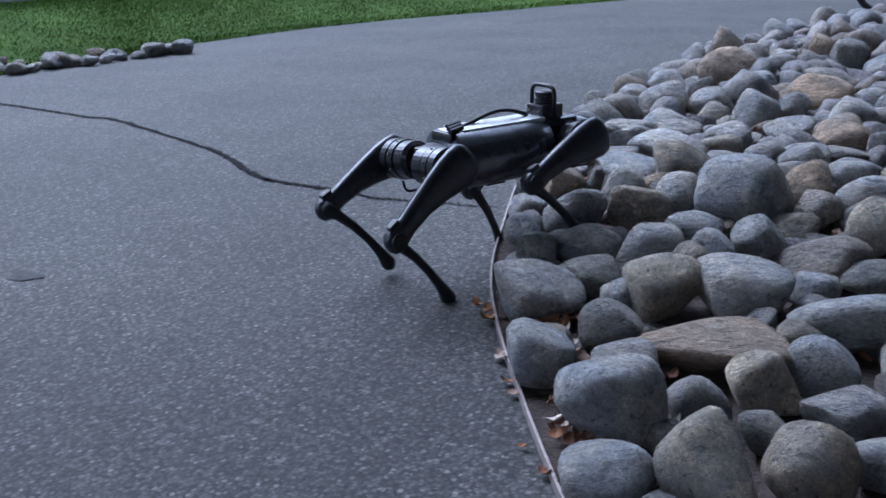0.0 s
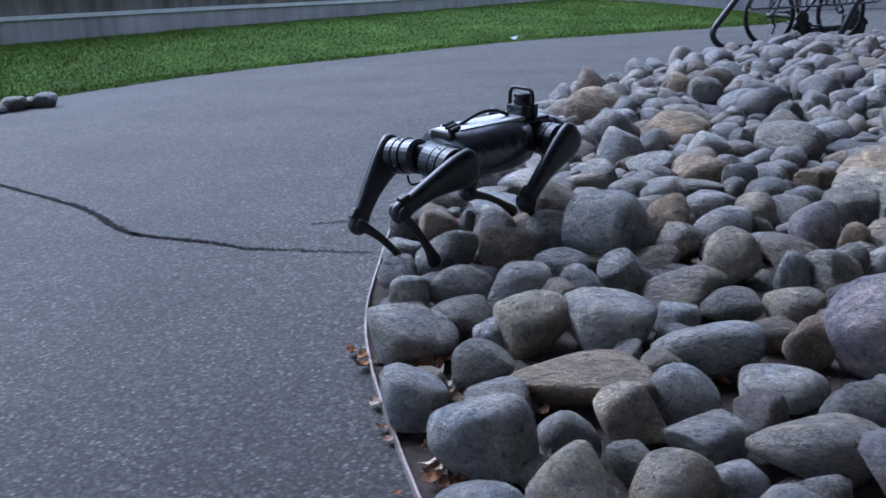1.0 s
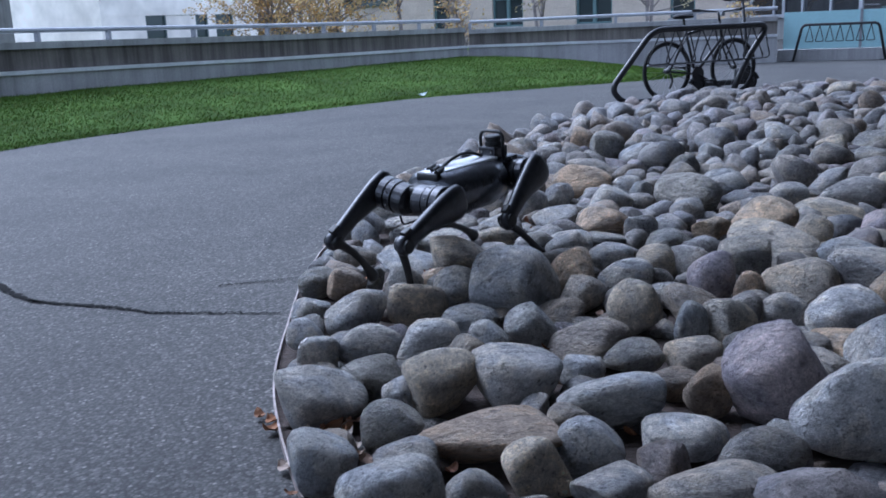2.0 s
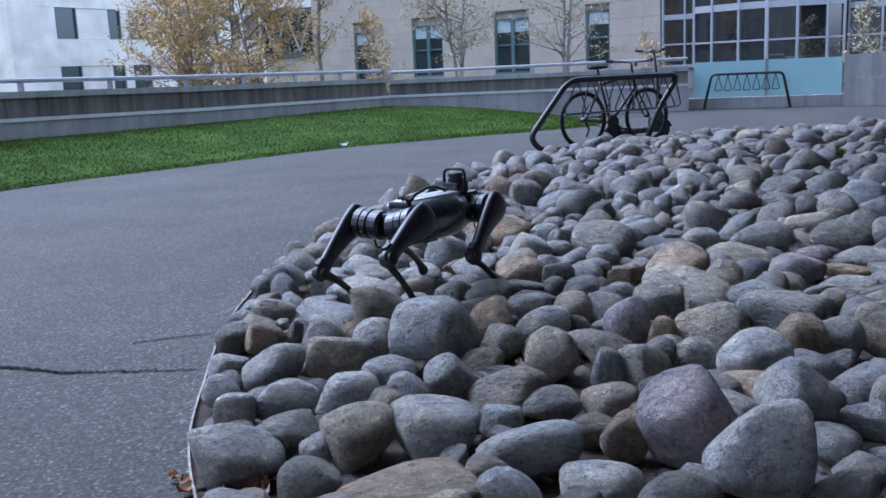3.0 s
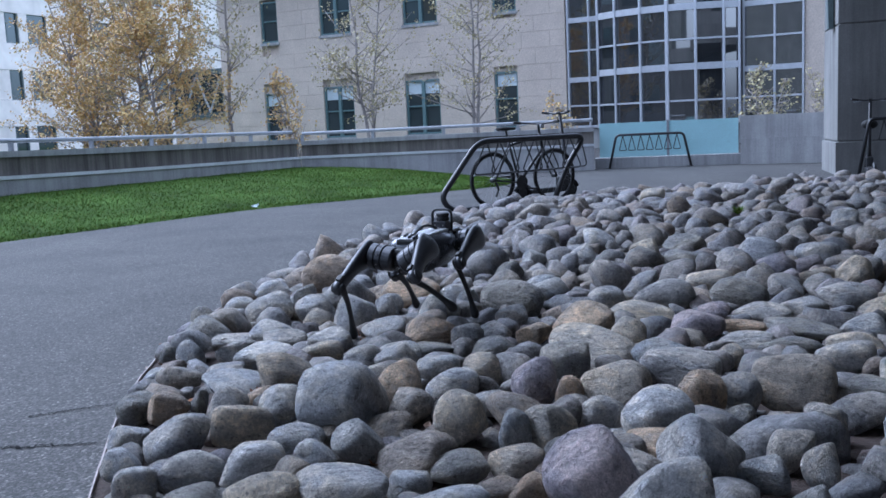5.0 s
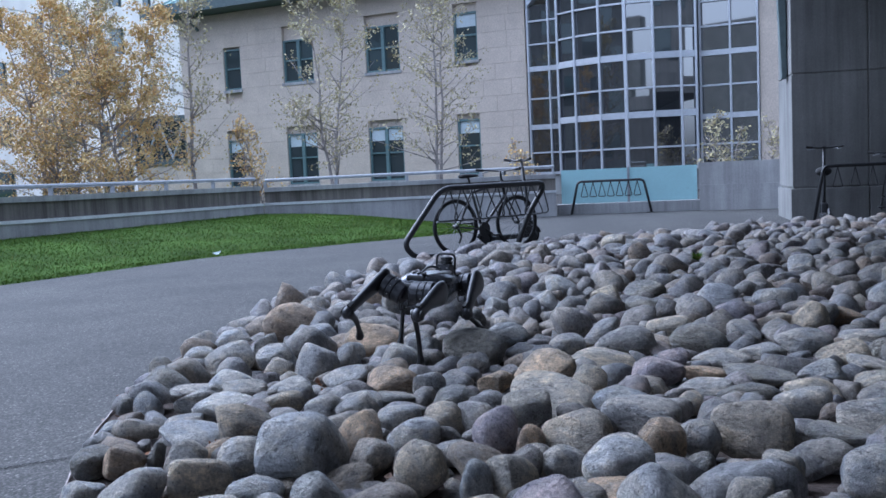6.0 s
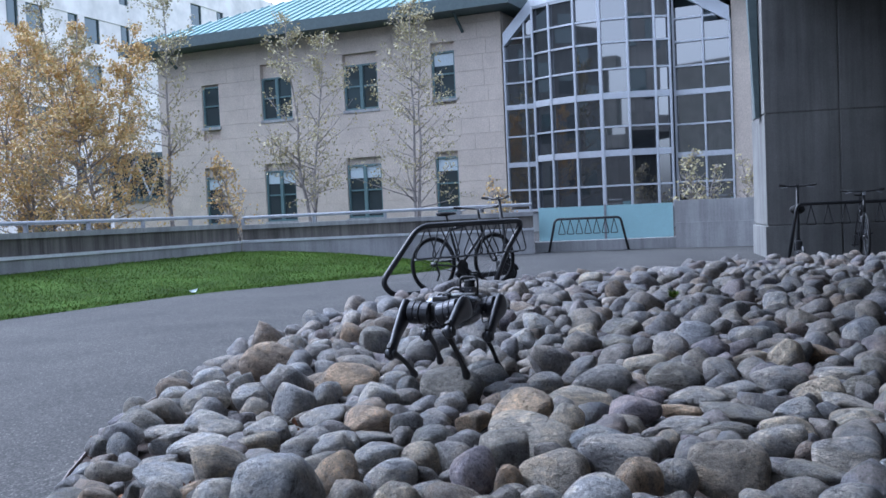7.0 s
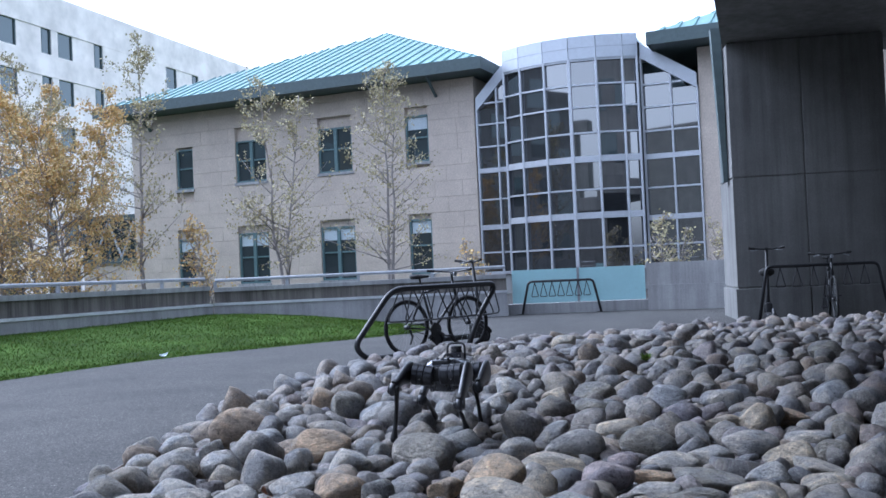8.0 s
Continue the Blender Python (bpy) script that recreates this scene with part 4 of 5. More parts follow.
heap("w", (-0.17, 1.64, 0.11, 0.08), (-0.10, 2.08, 0.20, 0.07), (0.24, 2.12, 0.25, 0.21), (-0.83, 2.23, 0.09, 0.09), (-1.15, 2.47, 0.14, 0.11, -35), (-0.84, 2.56, 0.20, 0.12), (-1.28, 2.67, 0.12, 0.09), (-1.36, 2.91, 0.14, 0.09), (0.34, 2.92, 0.23, 0.14), (-0.87, 3.07, 0.19, 0.15, -12), (-0.33, 3.32, 0.19, 0.11), (-0.59, 3.83, 0.18, 0.10), (-1.16, 3.84, 0.27, 0.12), (-1.29, 4.41, 0.25, 0.12, -10), (-0.50, 4.63, 0.21, 0.15), (-1.64, 5.04, 0.18, 0.13), (-1.62, 5.62, 0.22, 0.12), (0.30, 6.38, 0.21, 0.16), (-1.09, 6.51, 0.17, 0.11))
heap("w", (0.46, 7.03, 0.24, 0.18), (2.51, 7.97, 0.22, 0.17))
heap("u", (0.11, 2.29, 0.27, 0.23), (-0.04, 3.26, 0.16, 0.16), (0.67, 4.12, 0.24, 0.13), (0.80, 4.46, 0.15, 0.09))


def scatter_stones():
    rng = random.Random(21)
    cells = {}

    def near(x, y):
        i, j = int(x // 0.5), int(y // 0.5)
        return [s for a in (-1, 0, 1) for b in (-1, 0, 1) for s in cells.get((i + a, j + b), ())]

    def claim(x, y, r):
        cells.setdefault((int(x // 0.5), int(y // 0.5)), []).append((x, y, r))

    for s in PLACED:
        claim(*s)
    laid = []
    for tries, lo, hi, gap, sink in ((1300, 0.105, 0.135, 0.86, 0.0), (8000, 0.075, 0.105, 0.84, 0.0), (24000, 0.05, 0.075, 0.80, 0.0), (16000, 0.045, 0.07, 0.52, 0.07)):
        for _ in range(tries):
            r = rng.uniform(lo, hi)
            x, y = rng.uniform(-2.05, 9.0), rng.uniform(-1.0, 13.6)
            if any((x - a) ** 2 + (y - b) ** 2 < (gap * (r + c)) ** 2 for a, b, c in near(x, y)):
                continue
            if not inside_bed(x, y) or edge_gap(x, y) < r * 1.1:
                continue
            if math.hypot(x, y) < 0.75 or (sink == 0 and r > 0.07 and -1.1 < x < -0.1 and 1.2 < y < 2.5):
                continue
            claim(x, y, r)
            laid.append((x, y, r, sink))
    laid.sort(key=lambda s: math.hypot(s[0] + 0.6, s[1] - 2.5))
    single = max(0, 300 - len(PLACED))
    verts, faces = [], []
    for n, (x, y, r, sink) in enumerate(laid):
        ln, wd, ht = 2 * r * rng.uniform(1.0, 1.45), 2 * r * rng.uniform(0.8, 1.0), 2 * r * rng.uniform(0.5, 0.92)
        z = bed_height(x, y) + ht * rng.uniform(0.32, 0.5) - sink * rng.uniform(0.6, 1)
        if y < 5.0 and sink == 0:
            z = min(z, 0.16 - 0.45 * ht)
        elif sink == 0:
            z += rng.uniform(-0.02, 0.015) - 0.03 * max(0.0, 1 - edge_gap(x, y) / 0.7)
        spin, tilt, lean, k = rng.uniform(0, 360), rng.gauss(0, 21), rng.gauss(0, 21), rng.randrange(24)
        if n < single:
            lay_stone(k, x, y, z, ln, wd, ht, spin, tilt, lean)
        else:
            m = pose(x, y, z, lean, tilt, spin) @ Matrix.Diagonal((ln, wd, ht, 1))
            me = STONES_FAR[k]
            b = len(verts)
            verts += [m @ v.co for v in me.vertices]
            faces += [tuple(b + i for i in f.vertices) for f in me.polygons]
    # The joined stones take the darker palette with shade in its colour.
    tagged(raw("river_stones", verts, faces, STONE_FAR_SHADED, smooth=True), "grey, tan and purple river cobbles heaped in the bed, darkened as in shade", "stones", kind="stuff")


scatter_stones()


# ---- small things on the ground ----
def strip(bm, pts, widths, z):
    """A thin raised ribbon along plan points."""
    prev = None
    for k, p in enumerate(pts):
        a, b = pts[max(k - 1, 0)], pts[min(k + 1, len(pts) - 1)]
        d = (b - a).normalized()
        s = Vector((-d.y, d.x, 0)) * widths[k] / 2
        cur = (bm.verts.new((p.x + s.x, p.y + s.y, z)), bm.verts.new((p.x - s.x, p.y - s.y, z)))
        if prev:
            bm.faces.new((prev[0], prev[1], cur[1], cur[0]))
        prev = cur
    return bm


def build_cracks():
    rng = random.Random(12)
    for name, line, n, w, lab in (("crack", [(-7.0, 4.3), (-5.49, 4.05), (-4.59, 3.92), (-4.29, 3.88), (-3.28, 3.49), (-2.75, 3.16), (-2.58, 3.1), (-2.31, 3.08), (-2.07, 3.04), (-1.9, 3.05), (-1.56, 3.09)], 240, 0.027, "dark jagged crack across the asphalt"),
                                  ("crack", [(-1.99, 3.42), (-1.83, 3.50), (-1.70, 3.57)], 50, 0.008, "fine hairline crack in the asphalt")):
        pts, widths = [], []
        for k, p in enumerate(smooth_line(line, n)):
            f = k / n
            pts.append(p + Vector((rng.gauss(0, 0.005), rng.gauss(0, 0.007) + 0.012 * noise.noise(Vector((k * 0.13, 3, 0))), 0)))
            widths.append(max(0.004, w * (1.2 - 0.85 * max(0, f - 0.55) / 0.45) * (0.55 + 0.9 * abs(noise.noise(Vector((k * 0.31, 0, 0)))) + rng.uniform(0, 0.35))))
        tagged(part(name, strip(bmesh.new(), pts, widths, 0.004), TAR), lab, "crack", kind="structure")
    bm = bmesh.new()
    ring = [bm.verts.new((-2.61 + 0.055 * math.cos(a) * (1 + 0.4 * math.sin(3 * a)), 1.85 + 0.05 * math.sin(a) * (1 + 0.3 * math.cos(2 * a)), 0.003)) for a in [k * math.tau / 24 for k in range(24)]]
    bm.faces.new(ring)
    tagged(part("oil_stain", bm, STAIN), "small dark stain on the asphalt", "stain", kind="structure")


def leaf_mesh(seed):
    """A curled dry leaf, about 5 cm long."""
    rng = random.Random(seed)
    bm = bmesh.new()
    rows = []
    for i in range(6):
        u = i / 5
        w = 0.016 * math.sin(math.pi * (0.08 + 0.9 * u)) * rng.uniform(0.85, 1.15)
        lift = 0.012 * (u - 0.4) ** 2 * 4 * rng.uniform(0.7, 1.4)
        rows.append([bm.verts.new((0.055 * (u - 0.5), w * s, 0.004 + lift + 0.007 * abs(s) * rng.uniform(0.5, 1.5))) for s in (-1, -0.4, 0.4, 1)])
    for a, b in zip(rows, rows[1:]):
        for k in range(3):
            bm.faces.new((a[k], a[k + 1], b[k + 1], b[k]))
    me = bpy.data.meshes.new("dry_leaf")
    bm.to_mesh(me)
    bm.free()
    me.materials.append(LEAF_DRY)
    return me


def build_litter():
    rng = random.Random(31)
    meshes = [leaf_mesh(s) for s in range(6)]
    for k in range(295):
        i = rng.randrange(13, 44) if rng.random() < 0.8 else rng.randrange(60, 88)
        p = EDGE_LINE[i]
        d = (EDGE_LINE[i + 1] - EDGE_LINE[i - 1]).normalized()
        near = rng.random() < 0.95
        off = rng.uniform(0.04, 0.17) if near else -abs(rng.gauss(0.0, 0.02))
        if near and i > 66 and rng.random() < 0.5:
            continue
        x, y = p.x + d.y * off, p.y - d.x * off
        ob = new("dry_leaf", meshes[k % 6])
        s = rng.uniform(0.45, 1.1)
        ob.matrix_basis = pose(x, y, (0.014 + rng.uniform(0, 0.03)) if near else 0.004, rng.gauss(0, 18) if near else 0, rng.gauss(0, 18) if near else 0, rng.uniform(0, 360)) @ Matrix.Diagonal((s, s, s, 1))
        tagged(ob, "curled dry brown leaf lying by the edging", "leaf", "fallen leaves by the edging")
    for k in range(95):
        x, y = rng.uniform(-1.5, 0.9), rng.uniform(1.5, 4.6)
        if inside_bed(x, y) and edge_gap(x, y) > 0.12:
            ob = new("dry_leaf", meshes[k % 6])
            s = rng.uniform(0.6, 1.2)
            ob.matrix_basis = pose(x, y, 0.045 + rng.uniform(0, 0.03), rng.gauss(0, 20), rng.gauss(0, 20), rng.uniform(0, 360)) @ Matrix.Diagonal((s, s, s, 1))
            tagged(ob, "dry brown leaf caught between the stones", "leaf", "fallen leaves among the stones")
    ob = new("fallen_leaf", meshes[0])
    ob.matrix_basis = pose(-3.86, 12.9, 0.03, 20, 0, 40) @ Matrix.Diagonal((2.2, 2.2, 2.2, 1))
    ob.material_slots[0].link = "OBJECT"
    ob.material_slots[0].material = BLIND
    tagged(ob, "pale leaf at the lawn's edge", "leaf")


def build_border_rocks():
    rng = random.Random(17)
    for k in range(54):
        u = (k % 27) / 26
        x, y = -6.95 - 0.16 * (k // 27) + 0.75 * u + rng.gauss(0, 0.06), 4.2 + 2.25 * u + rng.gauss(0, 0.08)
        w = rng.uniform(0.09, 0.22)
        h = w * rng.uniform(0.5, 0.75)
        ob = new("border_rock", STONES[rng.randrange(24)])
        ob.matrix_basis = pose(x, y, h * 0.35, rng.gauss(0, 10), rng.gauss(0, 10), rng.uniform(0, 360)) @ Matrix.Diagonal((w, w * 0.8, h, 1))
        tagged(ob, "rough grey rock edging the lawn", "rock", "rocks along the lawn")


def build_bed_plant():
    bm = bmesh.new()
    rng = random.Random(2)
    for _ in range(60):
        a, l = rng.uniform(0, math.tau), rng.uniform(0.04, 0.1)
        d = Vector((math.cos(a), math.sin(a), rng.uniform(0.5, 1.6))).normalized() * l
        s = Vector((-math.sin(a), math.cos(a), 0)) * 0.012
        q = [bm.verts.new(v) for v in (Vector((0, 0, 0)), d * 0.6 + s, d, d * 0.6 - s)]
        bm.faces.new(q)
    tagged(part("weed", bm, GRASS, m=pose(1.75, 8.4, 0.17)), "small green weed growing between the stones", "plant")


# ---- bicycle racks and bicycles ----
def hanger(parent, m, w, h, r=0.008):
    pts = [Vector(p) for p in rounded([(0, 0, 0), (-w / 2, 0, -h), (w / 2, 0, -h), (0, 0, 0)], 0.03, 4)]
    part("hanger", tubed([m @ p for p in pts], r, 6), BLACK_STEEL, parent)


def build_long_rack():
    """The rack beside the bed: a bent tube loop with crossing wire hangers."""
    base = pose(-0.90, 11.24, 0, 0, 0, math.degrees(math.atan2(0.64, 0.77)))
    r = tagged(empty("bicycle_rack"), "black tubular bicycle rack with crossed wire hangers", "bicycle rack")
    top = 0.84
    loop = rounded([(0.62, 0, 0.035), (-0.08, 0, 0.035), (-0.24, 0, 0.20), (0.34, 0, top), (2.07, 0, top), (1.72, 0, 0.42), (1.5, 0, 0.0)], 0.17, 7)
    part("loop", tubed([base @ p for p in loop], 0.035, 12), BLACK_STEEL, r, "thick bent black tube", smooth=True)
    part("middle_bar", tubed([base @ Vector((0.33, 0.10, 0.43)), base @ Vector((1.95, 0.10, 0.43))], 0.010, 8), RAIL, r)
    for k in range(9):
        x = 0.46 + 0.19 * k
        lie = 0.05 * (-1) ** k
        pts = rounded([(x, 0, top), (x - 0.17, lie, 0.44), (x + 0.17, lie, 0.44), (x + 0.01, 0, top)], 0.07, 4)
        part("hanger", tubed([base @ Vector(p) for p in pts], 0.0095, 6), BLACK_STEEL, r)
    return r


def build_short_rack(name_m, width, height, hangers, label):
    r = tagged(empty("bicycle_rack"), label, "bicycle rack")
    loop = rounded([(-0.10, 0, 0), (0.05, 0, height), (width - 0.05, 0, height), (width + 0.10, 0, 0)], 0.09, 6)
    part("frame", tubed([name_m @ p for p in loop], 0.026, 12), BLACK_STEEL, r, smooth=True)
    for x in (-0.10, width + 0.10):
        part("foot_plate", boxed(x - 0.10, x + 0.04, -0.06, 0.06, 0.0, 0.015, bevel=0.004, m=name_m), BLACK_STEEL, r)
    for k in range(hangers):
        x = width * (k + 1.0) / (hangers + 1)
        hanger(r, name_m @ pose(x, 0, height - 0.02), 0.15, 0.30, 0.009)
    return r


def build_bicycle(m, turn_bars=0.0, label="black city bicycle leaning in the rack", saddle=True, bar=1.01):
    """A diamond-frame bicycle, its rear wheel's contact at the origin, heading along x."""
    b = tagged(empty("bicycle", m), label, "bicycle")
    R = 0.335
    for x in (0.0, 1.02):
        w = part("wheel", tubed([(x + R * math.cos(a), 0, R + R * math.sin(a)) for a in [k * math.tau / 40 for k in range(40)]], 0.021, 8, closed=True), RUBBER, b, "black tyre", smooth=True)
        part("rim", tubed([(x + (R - 0.028) * math.cos(a), 0, R + (R - 0.028) * math.sin(a)) for a in [k * math.tau / 40 for k in range(40)]], 0.009, 6, closed=True), BLACK_STEEL, w)
        sp = bmesh.new()
        for k in range(18):
            a = k * math.tau / 18
            tube(sp, [(x + 0.03 * math.cos(a + 0.5), 0.02 * (-1) ** k, R + 0.03 * math.sin(a + 0.5)), (x + (R - 0.03) * math.cos(a), 0, R + (R - 0.03) * math.sin(a))], 0.0016, 3)
        part("spokes", sp, RAIL, w)
        hb = bmesh.new()
        drum(hb, pose(x, 0, R, 0, 0, 90), [(-0.05, 0.015), (-0.03, 0.03), (0.03, 0.03), (0.05, 0.015)], 12)
        part("hub", hb, BLACK_STEEL, w)
    bb, seat, head_t, head_b = (0.43, 0, 0.28), (0.27, 0, 0.80), (0.80, 0, 0.86), (0.83, 0, 0.70)
    fr = bmesh.new()
    for p, q, rad in ((bb, seat, 0.017), (bb, head_b, 0.021), ((0.285, 0, 0.76), head_t, 0.018), (head_b, (0.785, 0, 0.90), 0.021)):
        tube(fr, [p, q], rad, 8)
    for s in (-1, 1):
        tube(fr, [(0, 0.055 * s, R), (0.40, 0.03 * s, 0.28)], 0.011, 6)
        tube(fr, [(0, 0.055 * s, R), (0.285, 0.02 * s, 0.75)], 0.009, 6)
        tube(fr, [(1.02, 0.05 * s, R), (0.86, 0.04 * s, 0.62), (0.835, 0.01 * s, 0.70)], 0.012, 6)
    part("frame", fr, BLACK_STEEL, b, smooth=True)
    cr = bmesh.new()
    drum(cr, pose(0.43, -0.05, 0.28, 0, 0, 90), [(-0.004, 0.09), (0.004, 0.09)], 20)
    tube(cr, [(0.43, -0.07, 0.28), (0.56, -0.08, 0.20)], 0.010, 6), tube(cr, [(0.43, 0.07, 0.28), (0.30, 0.08, 0.36)], 0.010, 6)
    part("crank", cr, BLACK_STEEL, b)
    for x, y, z in ((0.56, -0.12, 0.20), (0.30, 0.12, 0.36)):
        part("pedal", boxed(x - 0.045, x + 0.045, y - 0.05, y + 0.05, z - 0.012, z + 0.012, bevel=0.004), BLACK_STEEL, b)
    part("derailleur", tubed([(0.0, -0.06, R - 0.02), (0.03, -0.07, 0.22), (-0.01, -0.07, 0.13)], 0.016, 6), BLACK_STEEL, b)
    part("chain", tubed([(0, -0.05, R + 0.035), (0.43, -0.05, 0.37), (0.52, -0.05, 0.28), (0.43, -0.05, 0.19), (0.0, -0.05, R - 0.035)], 0.005, 5, closed=True), BLACK_STEEL, b)
    if saddle:
        bm = bmesh.new()
        loft(bm, [[(x, w * math.cos(a), 0.97 + h * math.sin(a)) for a in [k * math.tau / 12 for k in range(12)]] for x, w, h in ((0.10, 0.03, 0.015), (0.13, 0.075, 0.028), (0.20, 0.07, 0.03), (0.30, 0.028, 0.022), (0.38, 0.02, 0.015), (0.39, 0.008, 0.006))])
        part("saddle", bm, RUBBER, b, "black saddle", smooth=True)
        part("seat_post", tubed([seat, (0.235, 0, 0.95)], 0.014, 8), BLACK_STEEL, b)
    bars = bmesh.new()
    tube(bars, [(0.785, 0, 0.90), (0.765, 0, bar)], 0.015, 8)
    turn = pose(0.765, 0, bar, 0, 0, turn_bars)
    tube(bars, [turn @ Vector(p) for p in ((-0.06, -0.31, 0.03), (0.02, -0.2, 0.02), (0.05, 0, 0), (0.02, 0.2, 0.02), (-0.06, 0.31, 0.03))], 0.012, 8)
    part("handlebar", bars, BLACK_STEEL, b, smooth=True)
    for s in (-1, 1):
        part("grip", tubed([turn @ Vector((-0.065, 0.32 * s, 0.03)), turn @ Vector((-0.01, 0.235 * s, 0.023))], 0.018, 8), RUBBER, b)
        part("brake_lever", tubed([turn @ Vector((0.03, 0.18 * s, 0.0)), turn @ Vector((0.0, 0.27 * s, -0.02))], 0.007, 6), RAIL, b)
    part("head_lamp", boxed(0.80, 0.85, -0.025, 0.025, 0.96, 1.01, bevel=0.008), RAIL, b)
    return b


def build_scooter(m, bag=True, label="black stand-up scooter with a bag on its stem"):
    """A stand-up electric scooter: deck, small wheels under guards, a leaning stem and a handlebar with its grips."""
    s = tagged(empty("kick_scooter", m), label, "scooter")
    part("deck", boxed(0.10, 0.70, -0.075, 0.075, 0.085, 0.15, bevel=0.018), BLACK_STEEL, s)
    part("tread_mat", boxed(0.14, 0.64, -0.06, 0.06, 0.149, 0.155, bevel=0.002), RUBBER, s)
    part("kickstand", tubed([(0.22, 0.07, 0.09), (0.17, 0.16, 0.01)], 0.008, 6), BLACK_STEEL, s)
    for x in (0.0, 0.86):
        part("wheel", tubed([(x + 0.085 * math.cos(a), 0, 0.108 + 0.085 * math.sin(a)) for a in [k * math.tau / 24 for k in range(24)]], 0.023, 8, closed=True), RUBBER, s, smooth=True)
        bm = bmesh.new()
        drum(bm, pose(x, 0, 0.108, 0, 0, 90), [(-0.025, 0.05), (-0.02, 0.07), (0.02, 0.07), (0.025, 0.05)], 16)
        part("hub", bm, BLACK_STEEL, s)
        arch = [(x + 0.125 * math.cos(a), 0, 0.108 + 0.125 * math.sin(a)) for a in [radians(15 + 15 * k) for k in range(11)]]
        part("mudguard", tubed(arch, 0.024, 6), BLACK_STEEL, s, smooth=True)
    fk = bmesh.new()
    for y in (-0.045, 0.045):
        tube(fk, [(0.86, y, 0.108), (0.835, y, 0.26), (0.815, 0.2 * y, 0.34)], 0.014, 8)
    part("fork", fk, BLACK_STEEL, s, smooth=True)
    part("battery_neck", boxed(0.62, 0.80, -0.05, 0.05, 0.13, 0.30, bevel=0.03), BLACK_STEEL, s)
    part("stem", tubed([(0.82, 0, 0.26), (0.80, 0, 0.36), (0.69, 0, 1.13)], [0.034, 0.028, 0.022], 10), BLACK_STEEL, s, smooth=True)
    part("handlebar", tubed([(0.62, -0.25, 1.16), (0.68, -0.1, 1.14), (0.68, 0.1, 1.14), (0.62, 0.25, 1.16)], 0.014, 8), BLACK_STEEL, s, smooth=True)
    for y in (-1, 1):
        part("grip", tubed([(0.65, 0.17 * y, 1.148), (0.615, 0.27 * y, 1.162)], 0.019, 8), RUBBER, s)
        part("brake_lever", tubed([(0.70, 0.12 * y, 1.13), (0.67, 0.24 * y, 1.12)], 0.006, 6), RAIL, s)
    part("display", boxed(0.655, 0.715, -0.03, 0.03, 1.135, 1.165, bevel=0.01), BLACK_STEEL, s)
    if bag:
        bm = bmesh.new()
        bmesh.ops.create_icosphere(bm, subdivisions=2, radius=1, matrix=pose(0.80, 0, 0.78) @ Matrix.Diagonal((0.09, 0.12, 0.075, 1)))
        part("bag", bm, RUBBER, s, "round dark bag", smooth=True)


# ---- trees ----
def build_tree(x, y, height, spread, seed, leaf_mat, leaves, stems=1, label="", leaf=0.06, low=0.25):
    """A slim young tree: tapering stems, rising limbs, twigs, and single small leaves."""
    rng = random.Random(seed)
    t = tagged(empty("tree", pose(x, y, 0)), label, "tree")
    wood, tips = bmesh.new(), []
    for s in range(stems):
        a0 = rng.uniform(0, math.tau)
        h = height * rng.uniform(0.8, 1.0) if s else height
        lean = Vector((math.cos(a0), math.sin(a0), 0)) * ((0.24 if stems == 3 else 0.09) * h if stems > 1 else 0.03 * h)
        line = [Vector((0.12 * s, 0, -0.1)) + lean * (k / 9) ** 1.2 + Vector((rng.gauss(0, 0.04), rng.gauss(0, 0.04), 0)) * (k > 0) + Vector((0, 0, h * k / 9)) for k in range(10)]
        tube(wood, line, [max(0.012, 0.0085 * h * (1 - k / 9.6)) for k in range(10)], 8)
        for _ in range(int(18 + h * 2.5)):
            f = rng.uniform(low, 0.97)
            k = f * 9
            p = line[int(k)].lerp(line[min(int(k) + 1, 9)], k % 1)
            a = rng.uniform(0, math.tau)
            ln = spread * rng.uniform(0.45, 1.0) * (1.05 - f) ** 0.7
            d = Vector((math.cos(a), math.sin(a), rng.uniform(0.25, 1.2))).normalized() * ln
            mid = p + d * 0.5 + Vector((rng.gauss(0, 0.05), rng.gauss(0, 0.05), -0.04))
            tube(wood, [p, mid, p + d], [0.020 * (1.1 - f) + 0.006, 0.010, 0.004], 5)
            tips += [(p, mid, p + d)] * 2
            for _ in range(3):
                u = rng.uniform(0.35, 0.95)
                q = p + d * u
                e = q + Vector((rng.gauss(0, 1), rng.gauss(0, 1), rng.gauss(0.5, 0.8))).normalized() * ln * 0.45
                tube(wood, [q, e], [0.006, 0.003], 3)
                tips.append((q, q.lerp(e, 0.5), e))
    part("trunk", wood, BARK, t, "grey trunk with bare rising limbs", smooth=True)
    verts, faces = [], []
    for _ in range(leaves):
        p, m_, e = tips[rng.randrange(len(tips))]
        c = p.lerp(e, rng.uniform(0.3, 1.05)) + Vector((rng.gauss(0, 0.07), rng.gauss(0, 0.07), rng.gauss(-0.03, 0.07)))
        u = Vector((rng.gauss(0, 1), rng.gauss(0, 1), rng.gauss(0, 1))).normalized()
        v = u.orthogonal().normalized()
        s = leaf * rng.uniform(0.6, 1.3)
        k = len(verts)
        verts += [c - u * s * 0.6, c + v * s * 0.42, c + u * s * 0.6, c - v * s * 0.42]
        faces.append((k, k + 1, k + 2, k + 3))
    raw("crown", verts, faces, leaf_mat, t)["label"] = "thin autumn leaves with gaps"


